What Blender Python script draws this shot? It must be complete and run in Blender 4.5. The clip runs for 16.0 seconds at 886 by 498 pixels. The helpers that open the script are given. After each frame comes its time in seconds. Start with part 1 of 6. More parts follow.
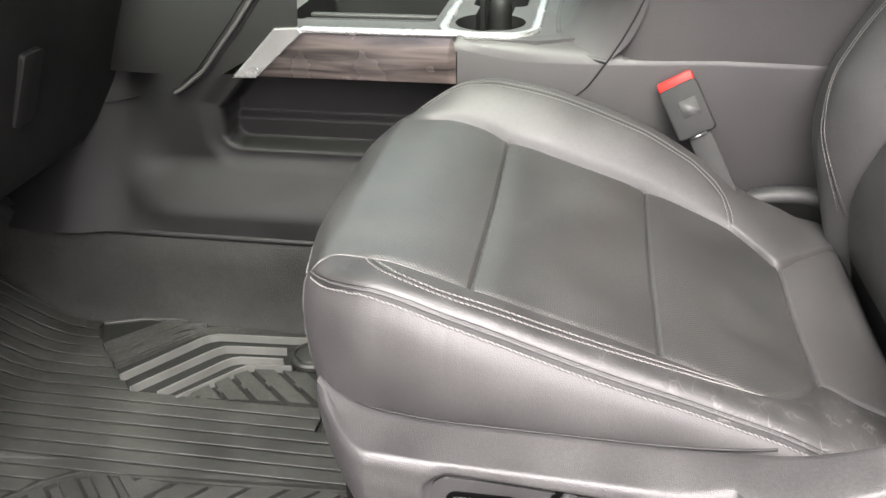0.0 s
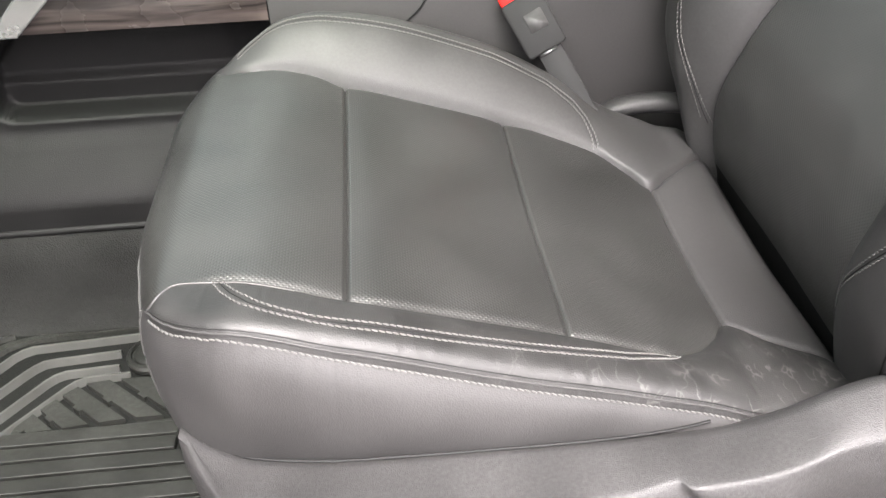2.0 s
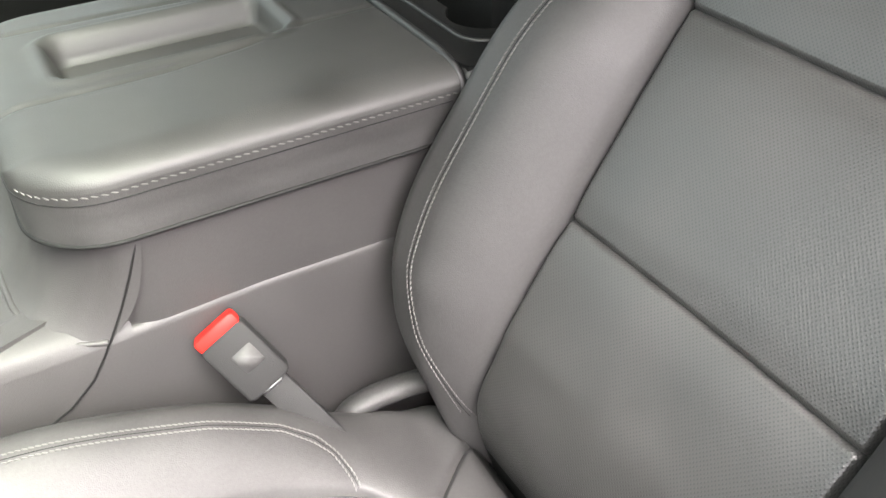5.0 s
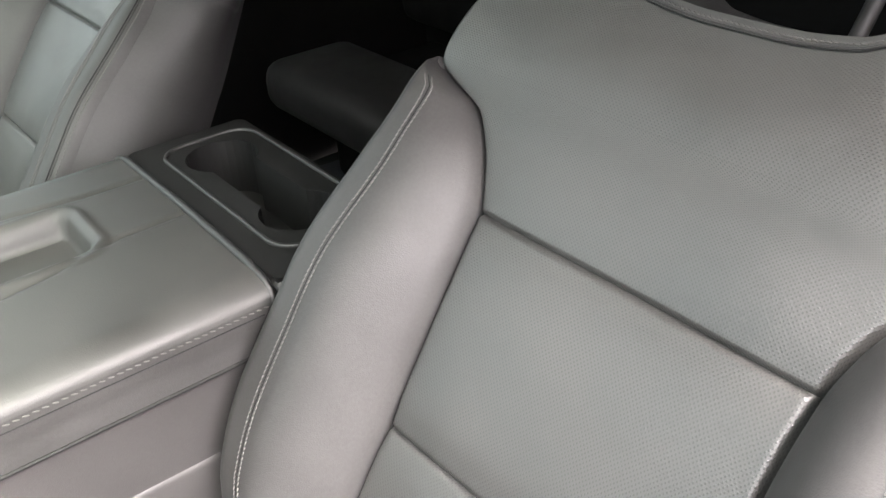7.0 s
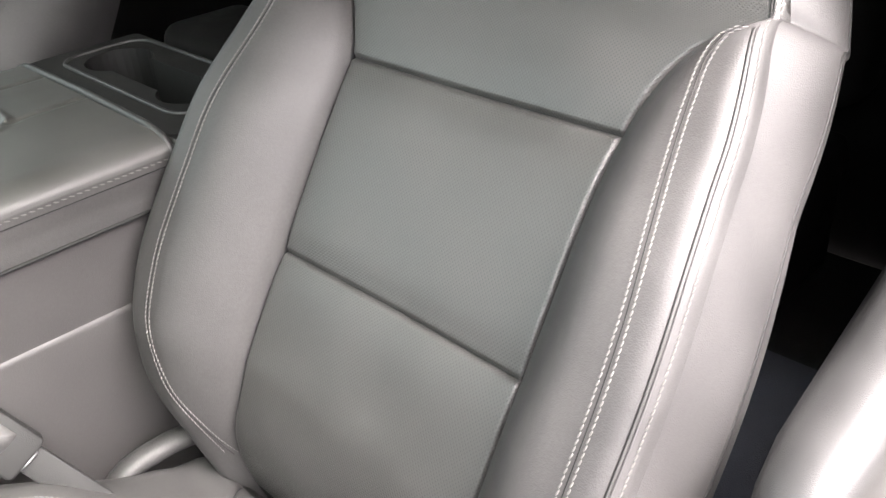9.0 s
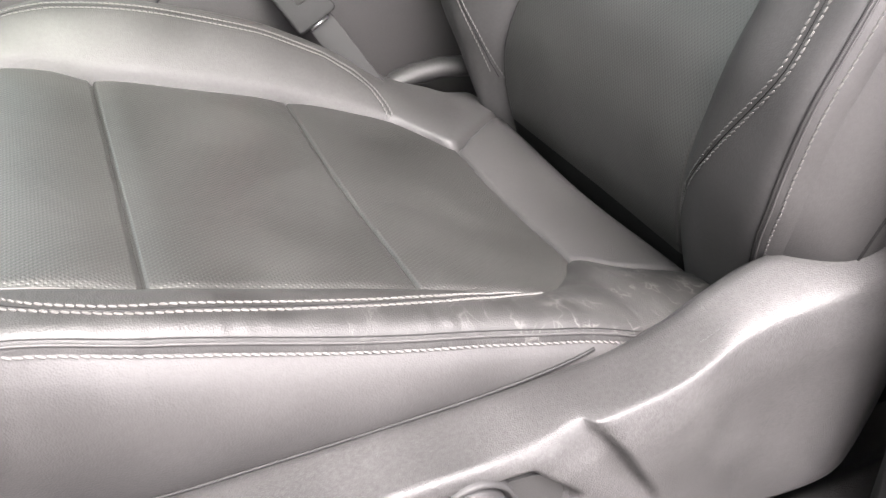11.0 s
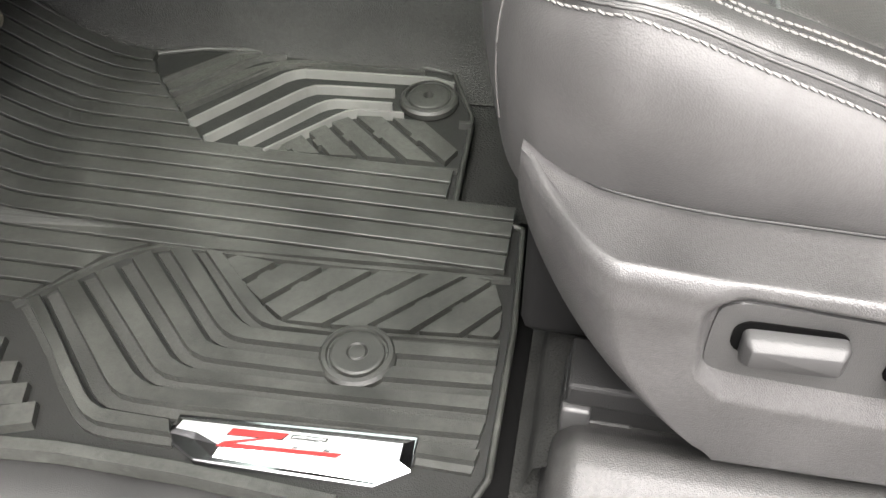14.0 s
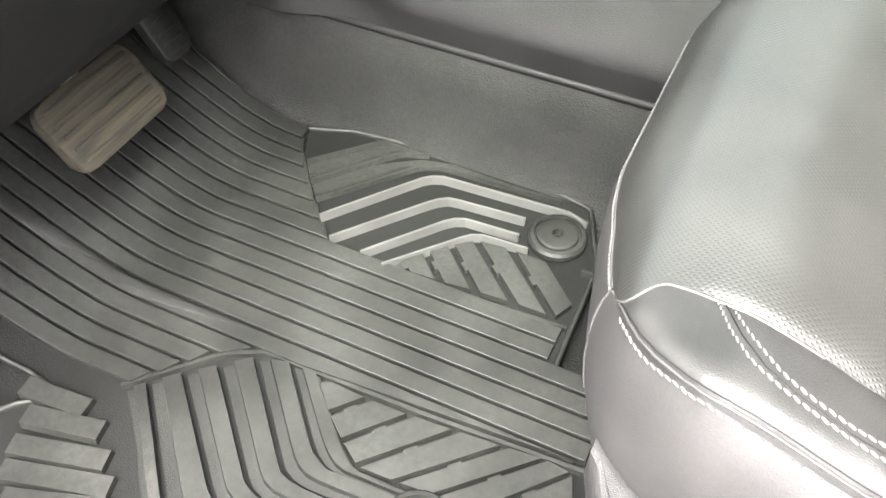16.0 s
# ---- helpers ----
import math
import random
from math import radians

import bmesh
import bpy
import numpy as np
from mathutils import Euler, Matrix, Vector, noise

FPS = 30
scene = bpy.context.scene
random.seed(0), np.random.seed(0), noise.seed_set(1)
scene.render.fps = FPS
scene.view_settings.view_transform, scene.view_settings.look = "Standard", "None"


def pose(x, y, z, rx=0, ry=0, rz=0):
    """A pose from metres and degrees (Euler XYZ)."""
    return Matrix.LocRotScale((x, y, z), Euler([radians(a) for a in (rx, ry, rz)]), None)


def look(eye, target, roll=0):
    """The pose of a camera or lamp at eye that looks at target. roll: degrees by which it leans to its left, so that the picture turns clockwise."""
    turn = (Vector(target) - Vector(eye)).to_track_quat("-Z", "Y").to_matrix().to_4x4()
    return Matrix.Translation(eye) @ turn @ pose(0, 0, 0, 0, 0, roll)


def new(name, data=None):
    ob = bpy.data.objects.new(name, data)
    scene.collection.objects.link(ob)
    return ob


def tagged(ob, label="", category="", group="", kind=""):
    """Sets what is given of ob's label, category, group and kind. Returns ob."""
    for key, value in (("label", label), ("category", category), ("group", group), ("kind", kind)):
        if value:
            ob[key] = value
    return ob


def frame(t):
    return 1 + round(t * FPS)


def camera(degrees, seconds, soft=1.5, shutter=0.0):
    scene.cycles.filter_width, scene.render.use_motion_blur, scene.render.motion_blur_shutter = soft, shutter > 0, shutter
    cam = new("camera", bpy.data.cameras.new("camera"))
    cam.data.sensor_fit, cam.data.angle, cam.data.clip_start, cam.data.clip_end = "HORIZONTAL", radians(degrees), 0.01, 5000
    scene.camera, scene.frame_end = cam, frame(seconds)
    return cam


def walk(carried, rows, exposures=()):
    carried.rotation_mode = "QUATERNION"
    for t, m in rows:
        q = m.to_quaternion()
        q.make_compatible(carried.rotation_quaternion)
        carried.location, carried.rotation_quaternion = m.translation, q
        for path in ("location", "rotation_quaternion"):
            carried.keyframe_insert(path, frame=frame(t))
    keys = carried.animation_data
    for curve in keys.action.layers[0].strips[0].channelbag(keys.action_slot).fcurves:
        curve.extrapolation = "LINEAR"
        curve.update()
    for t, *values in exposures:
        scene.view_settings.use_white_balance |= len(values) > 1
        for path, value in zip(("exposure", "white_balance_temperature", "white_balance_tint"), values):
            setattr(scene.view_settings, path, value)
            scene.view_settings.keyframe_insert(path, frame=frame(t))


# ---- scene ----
cam = camera(54.0, 16.0)
PATH = [
    (0, (0.254, -0.792, 0.704), (-0.042, 0.942, -0.249), -0.8),
    (0.5, (0.235, -0.772, 0.675), (0.138, 0.949, -0.338), -0.7),
    (1, (0.234, -0.751, 0.674), (0.247, 0.916, -0.431), -0.1),
    (1.5, (0.212, -0.728, 0.71), (0.286, 0.909, -0.437), -1.7),
    (2, (0.205, -0.648, 0.715), (0.321, 0.959, -0.471), -2.1),
    (2.5, (0.204, -0.515, 0.709), (0.351, 1.063, -0.511), -2.3),
    (3, (0.195, -0.443, 0.725), (0.383, 1.14, -0.483), -1.9),
    (3.5, (0.165, -0.387, 0.766), (0.398, 1.182, -0.452), -1.7),
    (4, (0.147, -0.341, 0.797), (0.556, 1.178, -0.439), -2.2),
    (4.5, (0.214, -0.322, 0.85), (0.779, 1.12, -0.415), -2.7),
    (5, (0.268, -0.32, 0.892), (1.031, 1.078, -0.317), -2.0),
    (5.2, (0.289, -0.313, 0.907), (1.142, 1.069, -0.26), -1.3),
    (7.3, (0.37, -0.318, 0.984), (1.424, 1.016, -0.071), -3.6),
    (7.5, (0.372, -0.318, 0.985), (1.458, 0.987, -0.072), -3.6),
    (8, (0.363, -0.363, 1.002), (1.509, 0.882, -0.064), -3.9),
    (8.2, (0.349, -0.387, 0.995), (1.518, 0.836, -0.071), -3.9),
    (10.3, (0.193, -0.586, 0.653), (1.208, 0.86, -0.286), -3.0),
    (10.5, (0.191, -0.597, 0.632), (1.089, 0.918, -0.316), -2.9),
    (11, (0.176, -0.597, 0.6), (0.807, 0.954, -0.494), -2.5),
    (11.5, (0.179, -0.602, 0.586), (0.603, 0.922, -0.639), -1.9),
    (12, (0.179, -0.605, 0.578), (0.487, 0.882, -0.723), -1.4),
    (12.5, (0.143, -0.613, 0.574), (0.353, 0.841, -0.784), -1.4),
    (13, (0.097, -0.627, 0.549), (0.138, 0.806, -0.845), -0.5),
    (13.5, (0.087, -0.618, 0.559), (-0.051, 0.781, -0.863), -0.4),
    (14, (0.077, -0.608, 0.571), (-0.2, 0.756, -0.865), -0.9),
    (14.5, (0.071, -0.598, 0.586), (-0.305, 0.724, -0.867), -1.2),
    (15, (0.088, -0.563, 0.611), (-0.365, 0.72, -0.855), -0.3),
    (15.5, (0.071, -0.516, 0.64), (-0.431, 0.738, -0.835), -0.4),
    (16, (0.076, -0.466, 0.683), (-0.511, 0.733, -0.806), -0.2),
]

EXPOSURES = [(0.0, 3.05, 6500, 13), (2.0, 2.95, 6450, 13), (4.0, 3.2, 6500, 13), (5.0, 3.7, 6550, 14), (7.3, 4.1, 6600, 15), (8.2, 3.95, 6600, 15), (10.5, 3.55, 6500, 15), (12.0, 2.95, 6450, 15), (13.5, 3.1, 6500, 11), (14.5, 3.42, 6450, 8), (15.0, 3.5, 6400, 8), (15.5, 3.65, 6400, 9), (16.0, 4.05, 6450, 10)]
walk(cam, [(t, look(e, g, r)) for t, e, g, r in PATH], EXPOSURES)

# ---- light: overcast daylight through the open door and the glass ----
world = bpy.data.worlds.new("sky")
scene.world = world
world.use_nodes = True
wn = world.node_tree
sky = wn.nodes.new("ShaderNodeTexSky")
sky.sky_type = "NISHITA"
sky.sun_disc = False
sky.air_density, sky.dust_density, sky.ozone_density = 0.35, 9.0, 0.2
sky.sun_elevation, sky.sun_rotation = radians(61.5), radians(167.5)
grey = wn.nodes.new("ShaderNodeHueSaturation")
grey.inputs["Saturation"].default_value = 0.45
wn.links.new(sky.outputs[0], grey.inputs["Color"])
wn.links.new(grey.outputs[0], wn.nodes["Background"].inputs[0])
wn.nodes["Background"].inputs[1].default_value = 0.155
sun = new("sun", bpy.data.lights.new("sun", "SUN"))
sun.data.energy, sun.data.angle, sun.data.color = 0.7, radians(40), (1.0, 0.965, 0.955)
sun.matrix_world = look((0.5, -1.35, 2.75), (0.2, 0.0, 0.2))


# ---- materials ----
def material(name, base, rough=0.5, metal=0.0, grain=0.0, grain_size=900.0, vary=0.15, vary_size=14.0, speck=0.0, speck_size=260.0, spec=0.5):
    """A surface with a fine grained relief and a slow change of tone."""
    m = bpy.data.materials.new(name)
    m.use_nodes = True
    nt = m.node_tree
    b = nt.nodes["Principled BSDF"]
    b.inputs["Roughness"].default_value, b.inputs["Metallic"].default_value = rough, metal
    b.inputs["Specular IOR Level"].default_value = spec
    co = nt.nodes.new("ShaderNodeTexCoord")
    n1 = nt.nodes.new("ShaderNodeTexNoise")
    n1.inputs["Scale"].default_value, n1.inputs["Detail"].default_value = vary_size, 5.0
    nt.links.new(co.outputs["Object"], n1.inputs["Vector"])
    ramp = nt.nodes.new("ShaderNodeMapRange")
    ramp.inputs["From Min"].default_value, ramp.inputs["From Max"].default_value = 0.3, 0.7
    ramp.inputs["To Min"].default_value, ramp.inputs["To Max"].default_value = 1 - vary, 1 + vary
    nt.links.new(n1.outputs["Fac"], ramp.inputs["Value"])
    mul = nt.nodes.new("ShaderNodeMix")
    mul.data_type, mul.blend_type = "RGBA", "MULTIPLY"
    mul.inputs[0].default_value = 1.0
    mul.inputs[6].default_value = (*base, 1)
    nt.links.new(ramp.outputs[0], mul.inputs[7])
    colour = mul.outputs[2]
    if speck:
        n2 = nt.nodes.new("ShaderNodeTexNoise")
        n2.inputs["Scale"].default_value, n2.inputs["Detail"].default_value, n2.inputs["Roughness"].default_value = speck_size, 4.0, 0.7
        nt.links.new(co.outputs["Object"], n2.inputs["Vector"])
        r2 = nt.nodes.new("ShaderNodeMapRange")
        r2.inputs["From Min"].default_value, r2.inputs["From Max"].default_value = 0.35, 0.68
        r2.inputs["To Min"].default_value, r2.inputs["To Max"].default_value = 1 - speck, 1 + speck
        nt.links.new(n2.outputs["Fac"], r2.inputs["Value"])
        m2 = nt.nodes.new("ShaderNodeMix")
        m2.data_type, m2.blend_type = "RGBA", "MULTIPLY"
        m2.inputs[0].default_value = 1.0
        nt.links.new(colour, m2.inputs[6])
        nt.links.new(r2.outputs[0], m2.inputs[7])
        colour = m2.outputs[2]
    nt.links.new(colour, b.inputs["Base Color"])
    rr = nt.nodes.new("ShaderNodeMapRange")
    rr.inputs["From Min"].default_value, rr.inputs["From Max"].default_value = 0.3, 0.7
    rr.inputs["To Min"].default_value, rr.inputs["To Max"].default_value = max(rough - 0.07, 0.02), min(rough + 0.07, 1)
    nt.links.new(n1.outputs["Fac"], rr.inputs["Value"])
    nt.links.new(rr.outputs[0], b.inputs["Roughness"])
    if grain:
        v = nt.nodes.new("ShaderNodeTexVoronoi")
        v.inputs["Scale"].default_value = grain_size
        nt.links.new(co.outputs["Object"], v.inputs["Vector"])
        bump = nt.nodes.new("ShaderNodeBump")
        bump.inputs["Strength"].default_value, bump.inputs["Distance"].default_value = grain, 0.0006
        nt.links.new(v.outputs["Distance"], bump.inputs["Height"])
        nt.links.new(bump.outputs[0], b.inputs["Normal"])
    return m


LEATHER = material("leather", (0.029, 0.0282, 0.028), 0.55, grain=0.2, grain_size=900, vary=0.2, speck=0.1, speck_size=320, spec=0.42)
LEATHER_PERF = material("perforated_leather", (0.021, 0.0208, 0.0196), 0.38, grain=0.15, grain_size=1000, vary=0.15, spec=0.95)


def perforate(m, pitch=0.0031, hole=0.23):
    """Rows of fine holes, in metres on the sheet, that sink into the surface and darken."""
    nt = m.node_tree
    b = nt.nodes["Principled BSDF"]
    uv = nt.nodes.new("ShaderNodeUVMap")
    uv.uv_map = "metres"
    mp = nt.nodes.new("ShaderNodeMapping")
    mp.inputs["Scale"].default_value = (1 / pitch, 1.15 / pitch, 1)
    mp.inputs["Rotation"].default_value = (0, 0, radians(45))
    fr = nt.nodes.new("ShaderNodeVectorMath")
    fr.operation = "FRACTION"
    sb = nt.nodes.new("ShaderNodeVectorMath")
    sb.operation = "SUBTRACT"
    sb.inputs[1].default_value = (0.5, 0.5, 0)
    ln = nt.nodes.new("ShaderNodeVectorMath")
    ln.operation = "LENGTH"
    nt.links.new(uv.outputs[0], mp.inputs[0])
    nt.links.new(mp.outputs[0], fr.inputs[0])
    nt.links.new(fr.outputs[0], sb.inputs[0])
    nt.links.new(sb.outputs[0], ln.inputs[0])
    mr = nt.nodes.new("ShaderNodeMapRange")
    mr.inputs["From Min"].default_value, mr.inputs["From Max"].default_value = hole * 0.6, hole * 1.5
    nt.links.new(ln.outputs["Value"], mr.inputs["Value"])
    mix = nt.nodes.new("ShaderNodeMix")
    mix.data_type = "RGBA"
    mix.inputs[6].default_value = (0.007, 0.007, 0.007, 1)
    old = b.inputs["Base Color"].links[0].from_socket
    nt.links.new(mr.outputs[0], mix.inputs[0])
    nt.links.new(old, mix.inputs[7])
    nt.links.new(mix.outputs[2], b.inputs["Base Color"])
    bump = nt.nodes.new("ShaderNodeBump")
    bump.inputs["Strength"].default_value, bump.inputs["Distance"].default_value = 0.42, 0.0005
    nt.links.new(mr.outputs[0], bump.inputs["Height"])
    if b.inputs["Normal"].links:
        nt.links.new(b.inputs["Normal"].links[0].from_socket, bump.inputs["Normal"])
    nt.links.new(bump.outputs[0], b.inputs["Normal"])


perforate(LEATHER_PERF)
LEATHER_BACK = material("backrest_leather", (0.027, 0.0266, 0.0253), 0.42, grain=0.15, grain_size=1000, vary=0.15, spec=0.95)
perforate(LEATHER_BACK)
LEATHER_LID = material("armrest_leather", (0.027, 0.0266, 0.0255), 0.52, grain=0.2, grain_size=900, vary=0.2, spec=0.55)


def crease(m, size, distance, stretch):
    """Fold lines like those of worn hide: a warped, stretched noise in the relief."""
    nt = m.node_tree
    b = nt.nodes["Principled BSDF"]
    co, mp, n, bump = nt.nodes.new("ShaderNodeTexCoord"), nt.nodes.new("ShaderNodeMapping"), nt.nodes.new("ShaderNodeTexNoise"), nt.nodes.new("ShaderNodeBump")
    mp.inputs["Scale"].default_value = stretch
    n.noise_type = "RIDGED_MULTIFRACTAL"
    n.inputs["Scale"].default_value, n.inputs["Detail"].default_value, n.inputs["Distortion"].default_value = size, 3.0, 0.6
    bump.inputs["Strength"].default_value, bump.inputs["Distance"].default_value = 0.55, distance
    nt.links.new(co.outputs["Object"], mp.inputs[0])
    nt.links.new(mp.outputs[0], n.inputs["Vector"])
    nt.links.new(n.outputs["Fac"], bump.inputs["Height"])
    nt.links.new(b.inputs["Normal"].links[0].from_socket, bump.inputs["Normal"])
    nt.links.new(bump.outputs[0], b.inputs["Normal"])


LEATHER_WORN = material("worn_leather", (0.018, 0.0177, 0.0173), 0.5, grain=0.25, grain_size=900, vary=0.3, vary_size=30, spec=0.42)
crease(LEATHER_WORN, 34, 0.0022, (1.7, 0.45, 1.0))


def cracks(m, size, stretch, x_lo, x_hi, tone):
    """Pale, broken crack lines in the hide, where the sitter slides over its rear half."""
    nt = m.node_tree
    b = nt.nodes["Principled BSDF"]
    co, mp, vo, nz = nt.nodes.new("ShaderNodeTexCoord"), nt.nodes.new("ShaderNodeMapping"), nt.nodes.new("ShaderNodeTexVoronoi"), nt.nodes.new("ShaderNodeTexNoise")
    add, line, patch, sep, along = nt.nodes.new("ShaderNodeVectorMath"), nt.nodes.new("ShaderNodeMapRange"), nt.nodes.new("ShaderNodeMapRange"), nt.nodes.new("ShaderNodeSeparateXYZ"), nt.nodes.new("ShaderNodeMapRange")
    m1, m2, mix = nt.nodes.new("ShaderNodeMath"), nt.nodes.new("ShaderNodeMath"), nt.nodes.new("ShaderNodeMix")
    mp.inputs["Scale"].default_value = stretch
    vo.feature = "DISTANCE_TO_EDGE"
    vo.inputs["Scale"].default_value = size
    nz.inputs["Scale"].default_value, nz.inputs["Detail"].default_value = 55.0, 3.0
    add.operation, m1.operation, m2.operation = "MULTIPLY_ADD", "MULTIPLY", "MULTIPLY"
    add.inputs[1].default_value = (0.02, 0.02, 0.02)
    line.inputs["From Min"].default_value, line.inputs["From Max"].default_value = 0.0, 0.05
    line.inputs["To Min"].default_value, line.inputs["To Max"].default_value = 1.0, 0.0
    patch.inputs["From Min"].default_value, patch.inputs["From Max"].default_value = 0.45, 0.6
    along.inputs["From Min"].default_value, along.inputs["From Max"].default_value = x_lo, x_hi
    nt.links.new(co.outputs["Object"], nz.inputs["Vector"])
    nt.links.new(nz.outputs["Color"], add.inputs[0])
    nt.links.new(co.outputs["Object"], add.inputs[2])
    nt.links.new(add.outputs[0], mp.inputs[0])
    nt.links.new(mp.outputs[0], vo.inputs["Vector"])
    nt.links.new(vo.outputs["Distance"], line.inputs["Value"])
    nt.links.new(nz.outputs["Fac"], patch.inputs["Value"])
    nt.links.new(co.outputs["Object"], sep.inputs[0])
    nt.links.new(sep.outputs[0], along.inputs["Value"])
    nt.links.new(line.outputs[0], m1.inputs[0])
    nt.links.new(patch.outputs[0], m1.inputs[1])
    nt.links.new(m1.outputs[0], m2.inputs[0])
    nt.links.new(along.outputs[0], m2.inputs[1])
    mix.data_type = "RGBA"
    old = b.inputs["Base Color"].links[0].from_socket
    nt.links.new(m2.outputs[0], mix.inputs[0])
    nt.links.new(old, mix.inputs[6])
    mix.inputs[7].default_value = (*tone, 1)
    nt.links.new(mix.outputs[2], b.inputs["Base Color"])


cracks(LEATHER_WORN, 60, (1.5, 0.6, 1.0), 0.2, 0.5, (0.08, 0.077, 0.074))
crease(LEATHER, 12, 0.0004, (1.0, 1.0, 1.0))
PLASTIC = material("grained_plastic", (0.025, 0.0243, 0.0243), 0.48, grain=0.4, grain_size=1100, vary=0.25, vary_size=18, speck=0.28, speck_size=380, spec=0.42)
CONSOLE = material("console_plastic", (0.032, 0.0305, 0.0305), 0.5, grain=0.25, grain_size=1100, vary=0.12, vary_size=9, speck=0.06, speck_size=400, spec=0.42)
PLASTIC_DARK = material("dark_plastic", (0.015, 0.015, 0.015), 0.46, grain=0.3, grain_size=1300)
SATIN = material("satin_plastic", (0.017, 0.0168, 0.017), 0.52, grain=0.2, grain_size=1500, spec=0.32)
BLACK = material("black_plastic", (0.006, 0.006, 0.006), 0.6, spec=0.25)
# unlit depths of the cab and under the seat, given as near-black colour
DEEP_SHADE = material("deep_shade_trim", (0.003, 0.003, 0.003), 0.9, spec=0.12)
# flat black for slots and holes: their deep shade as a colour
GAP_SHADE = material("gap_shade_black", (0.002, 0.002, 0.002), 1.0, spec=0.0)
DARK_TRIM = material("dark_trim", (0.006, 0.006, 0.006), 0.6, grain=0.3, grain_size=900, spec=0.22)
CARPET = material("carpet", (0.0075, 0.0077, 0.0072), 0.95, grain=1.0, grain_size=420, vary=0.35, vary_size=30, spec=0.12)
RUBBER = material("mat_rubber", (0.0126, 0.0131, 0.0118), 0.46, grain=0.4, grain_size=1500, vary=0.55, vary_size=9, speck=0.38, speck_size=150, spec=0.3)
# near-black mat base: the grooves' shade is put into its colour
MAT_BASE = material("groove_shade_rubber", (0.005, 0.0052, 0.0048), 0.7, grain=0.5, grain_size=900, spec=0.15)
STIPPLE = material("stippled_rubber", (0.0105, 0.0109, 0.0099), 0.55, grain=0.6, grain_size=700, vary=0.3, vary_size=12, speck=0.35, speck_size=420, spec=0.2)
# worn ridge tops, their polished sheen lightened into the base colour
RUBBER_WORN_SHEEN = material("worn_sheen_rubber", (0.05, 0.051, 0.048), 0.42, grain=0.2, grain_size=1000, vary=0.2, vary_size=25)
FELT = material("felt_carpet", (0.013, 0.0132, 0.0126), 0.95, grain=1.0, grain_size=520, vary=0.25, vary_size=16, speck=0.14, speck_size=200, spec=0.15)
CHROME = material("chrome", (0.72, 0.72, 0.73), 0.12, 1.0)
BRIGHT = material("satin_chrome", (0.85, 0.85, 0.86), 0.38, 1.0)
PIPING = material("piping", (0.04, 0.039, 0.038), 0.6)
SILVER = material("silver_paint", (0.42, 0.42, 0.42), 0.25, 0.8)
BUCKLE = material("buckle_plastic", (0.02, 0.02, 0.02), 0.68, grain=0.3, spec=0.22)
SILL = material("sill_plastic", (0.017, 0.0167, 0.0163), 0.52, grain=0.45, grain_size=1000, vary=0.25, speck=0.35, spec=0.32)
STEEL = material("steel", (0.4, 0.4, 0.4), 0.35, 1.0)
THREAD = material("thread", (0.08, 0.078, 0.075), 0.8)
PALE = material("pale_label", (0.04, 0.039, 0.039), 0.5, vary=0.3, vary_size=120)
RED = material("red_plastic", (0.42, 0.012, 0.008), 0.45, spec=0.3)
BADGE_RED = material("badge_red", (0.2, 0.004, 0.004), 0.4)
GROUND = material("ground", (0.20, 0.192, 0.18), 0.9, vary=0.25, vary_size=0.6)
LINING = material("headliner", (0.6, 0.59, 0.56), 0.9)
WOOD = material("wood_trim", (0.13, 0.095, 0.085), 0.25)
wt = WOOD.node_tree
wv, wc_, wm, wr_ = wt.nodes.new("ShaderNodeTexNoise"), wt.nodes.new("ShaderNodeTexCoord"), wt.nodes.new("ShaderNodeMapping"), wt.nodes.new("ShaderNodeValToRGB")
wm.inputs["Scale"].default_value = (7, 20, 75)
wv.inputs["Scale"].default_value, wv.inputs["Detail"].default_value, wv.inputs["Distortion"].default_value = 1.0, 8.0, 0.7
wr_.color_ramp.elements[0].position, wr_.color_ramp.elements[0].color = 0.33, (0.018, 0.0145, 0.014, 1)
wr_.color_ramp.elements[1].position, wr_.color_ramp.elements[1].color = 0.72, (0.095, 0.076, 0.070, 1)
wt.links.new(wc_.outputs["Object"], wm.inputs[0])
wt.links.new(wm.outputs[0], wv.inputs["Vector"])
wt.links.new(wv.outputs["Fac"], wr_.inputs[0])
wt.links.new(wr_.outputs[0], wt.nodes["Principled BSDF"].inputs["Base Color"])
PEDAL = material("worn_pedal_rubber", (0.030, 0.025, 0.015), 0.8, grain=0.8, vary=0.3)
pt = PEDAL.node_tree
pw, pc, pm, pr = pt.nodes.new("ShaderNodeTexNoise"), pt.nodes.new("ShaderNodeTexCoord"), pt.nodes.new("ShaderNodeMapping"), pt.nodes.new("ShaderNodeValToRGB")
pm.inputs["Scale"].default_value = (190, 14, 190)
pw.inputs["Scale"].default_value, pw.inputs["Detail"].default_value, pw.inputs["Distortion"].default_value = 1.0, 5.0, 0.8
pr.color_ramp.elements[0].position, pr.color_ramp.elements[0].color = 0.36, (0.007, 0.006, 0.0035, 1)
pr.color_ramp.elements[1].position, pr.color_ramp.elements[1].color = 0.66, (0.036, 0.030, 0.017, 1)
pt.links.new(pc.outputs["Object"], pm.inputs[0])
pt.links.new(pm.outputs[0], pw.inputs["Vector"])
pt.links.new(pw.outputs["Fac"], pr.inputs[0])
pt.links.new(pr.outputs[0], pt.nodes["Principled BSDF"].inputs["Base Color"])
BLUE = material("blue_carpet", (0.016, 0.019, 0.027), 0.95, grain=0.8, grain_size=500, vary=0.3)


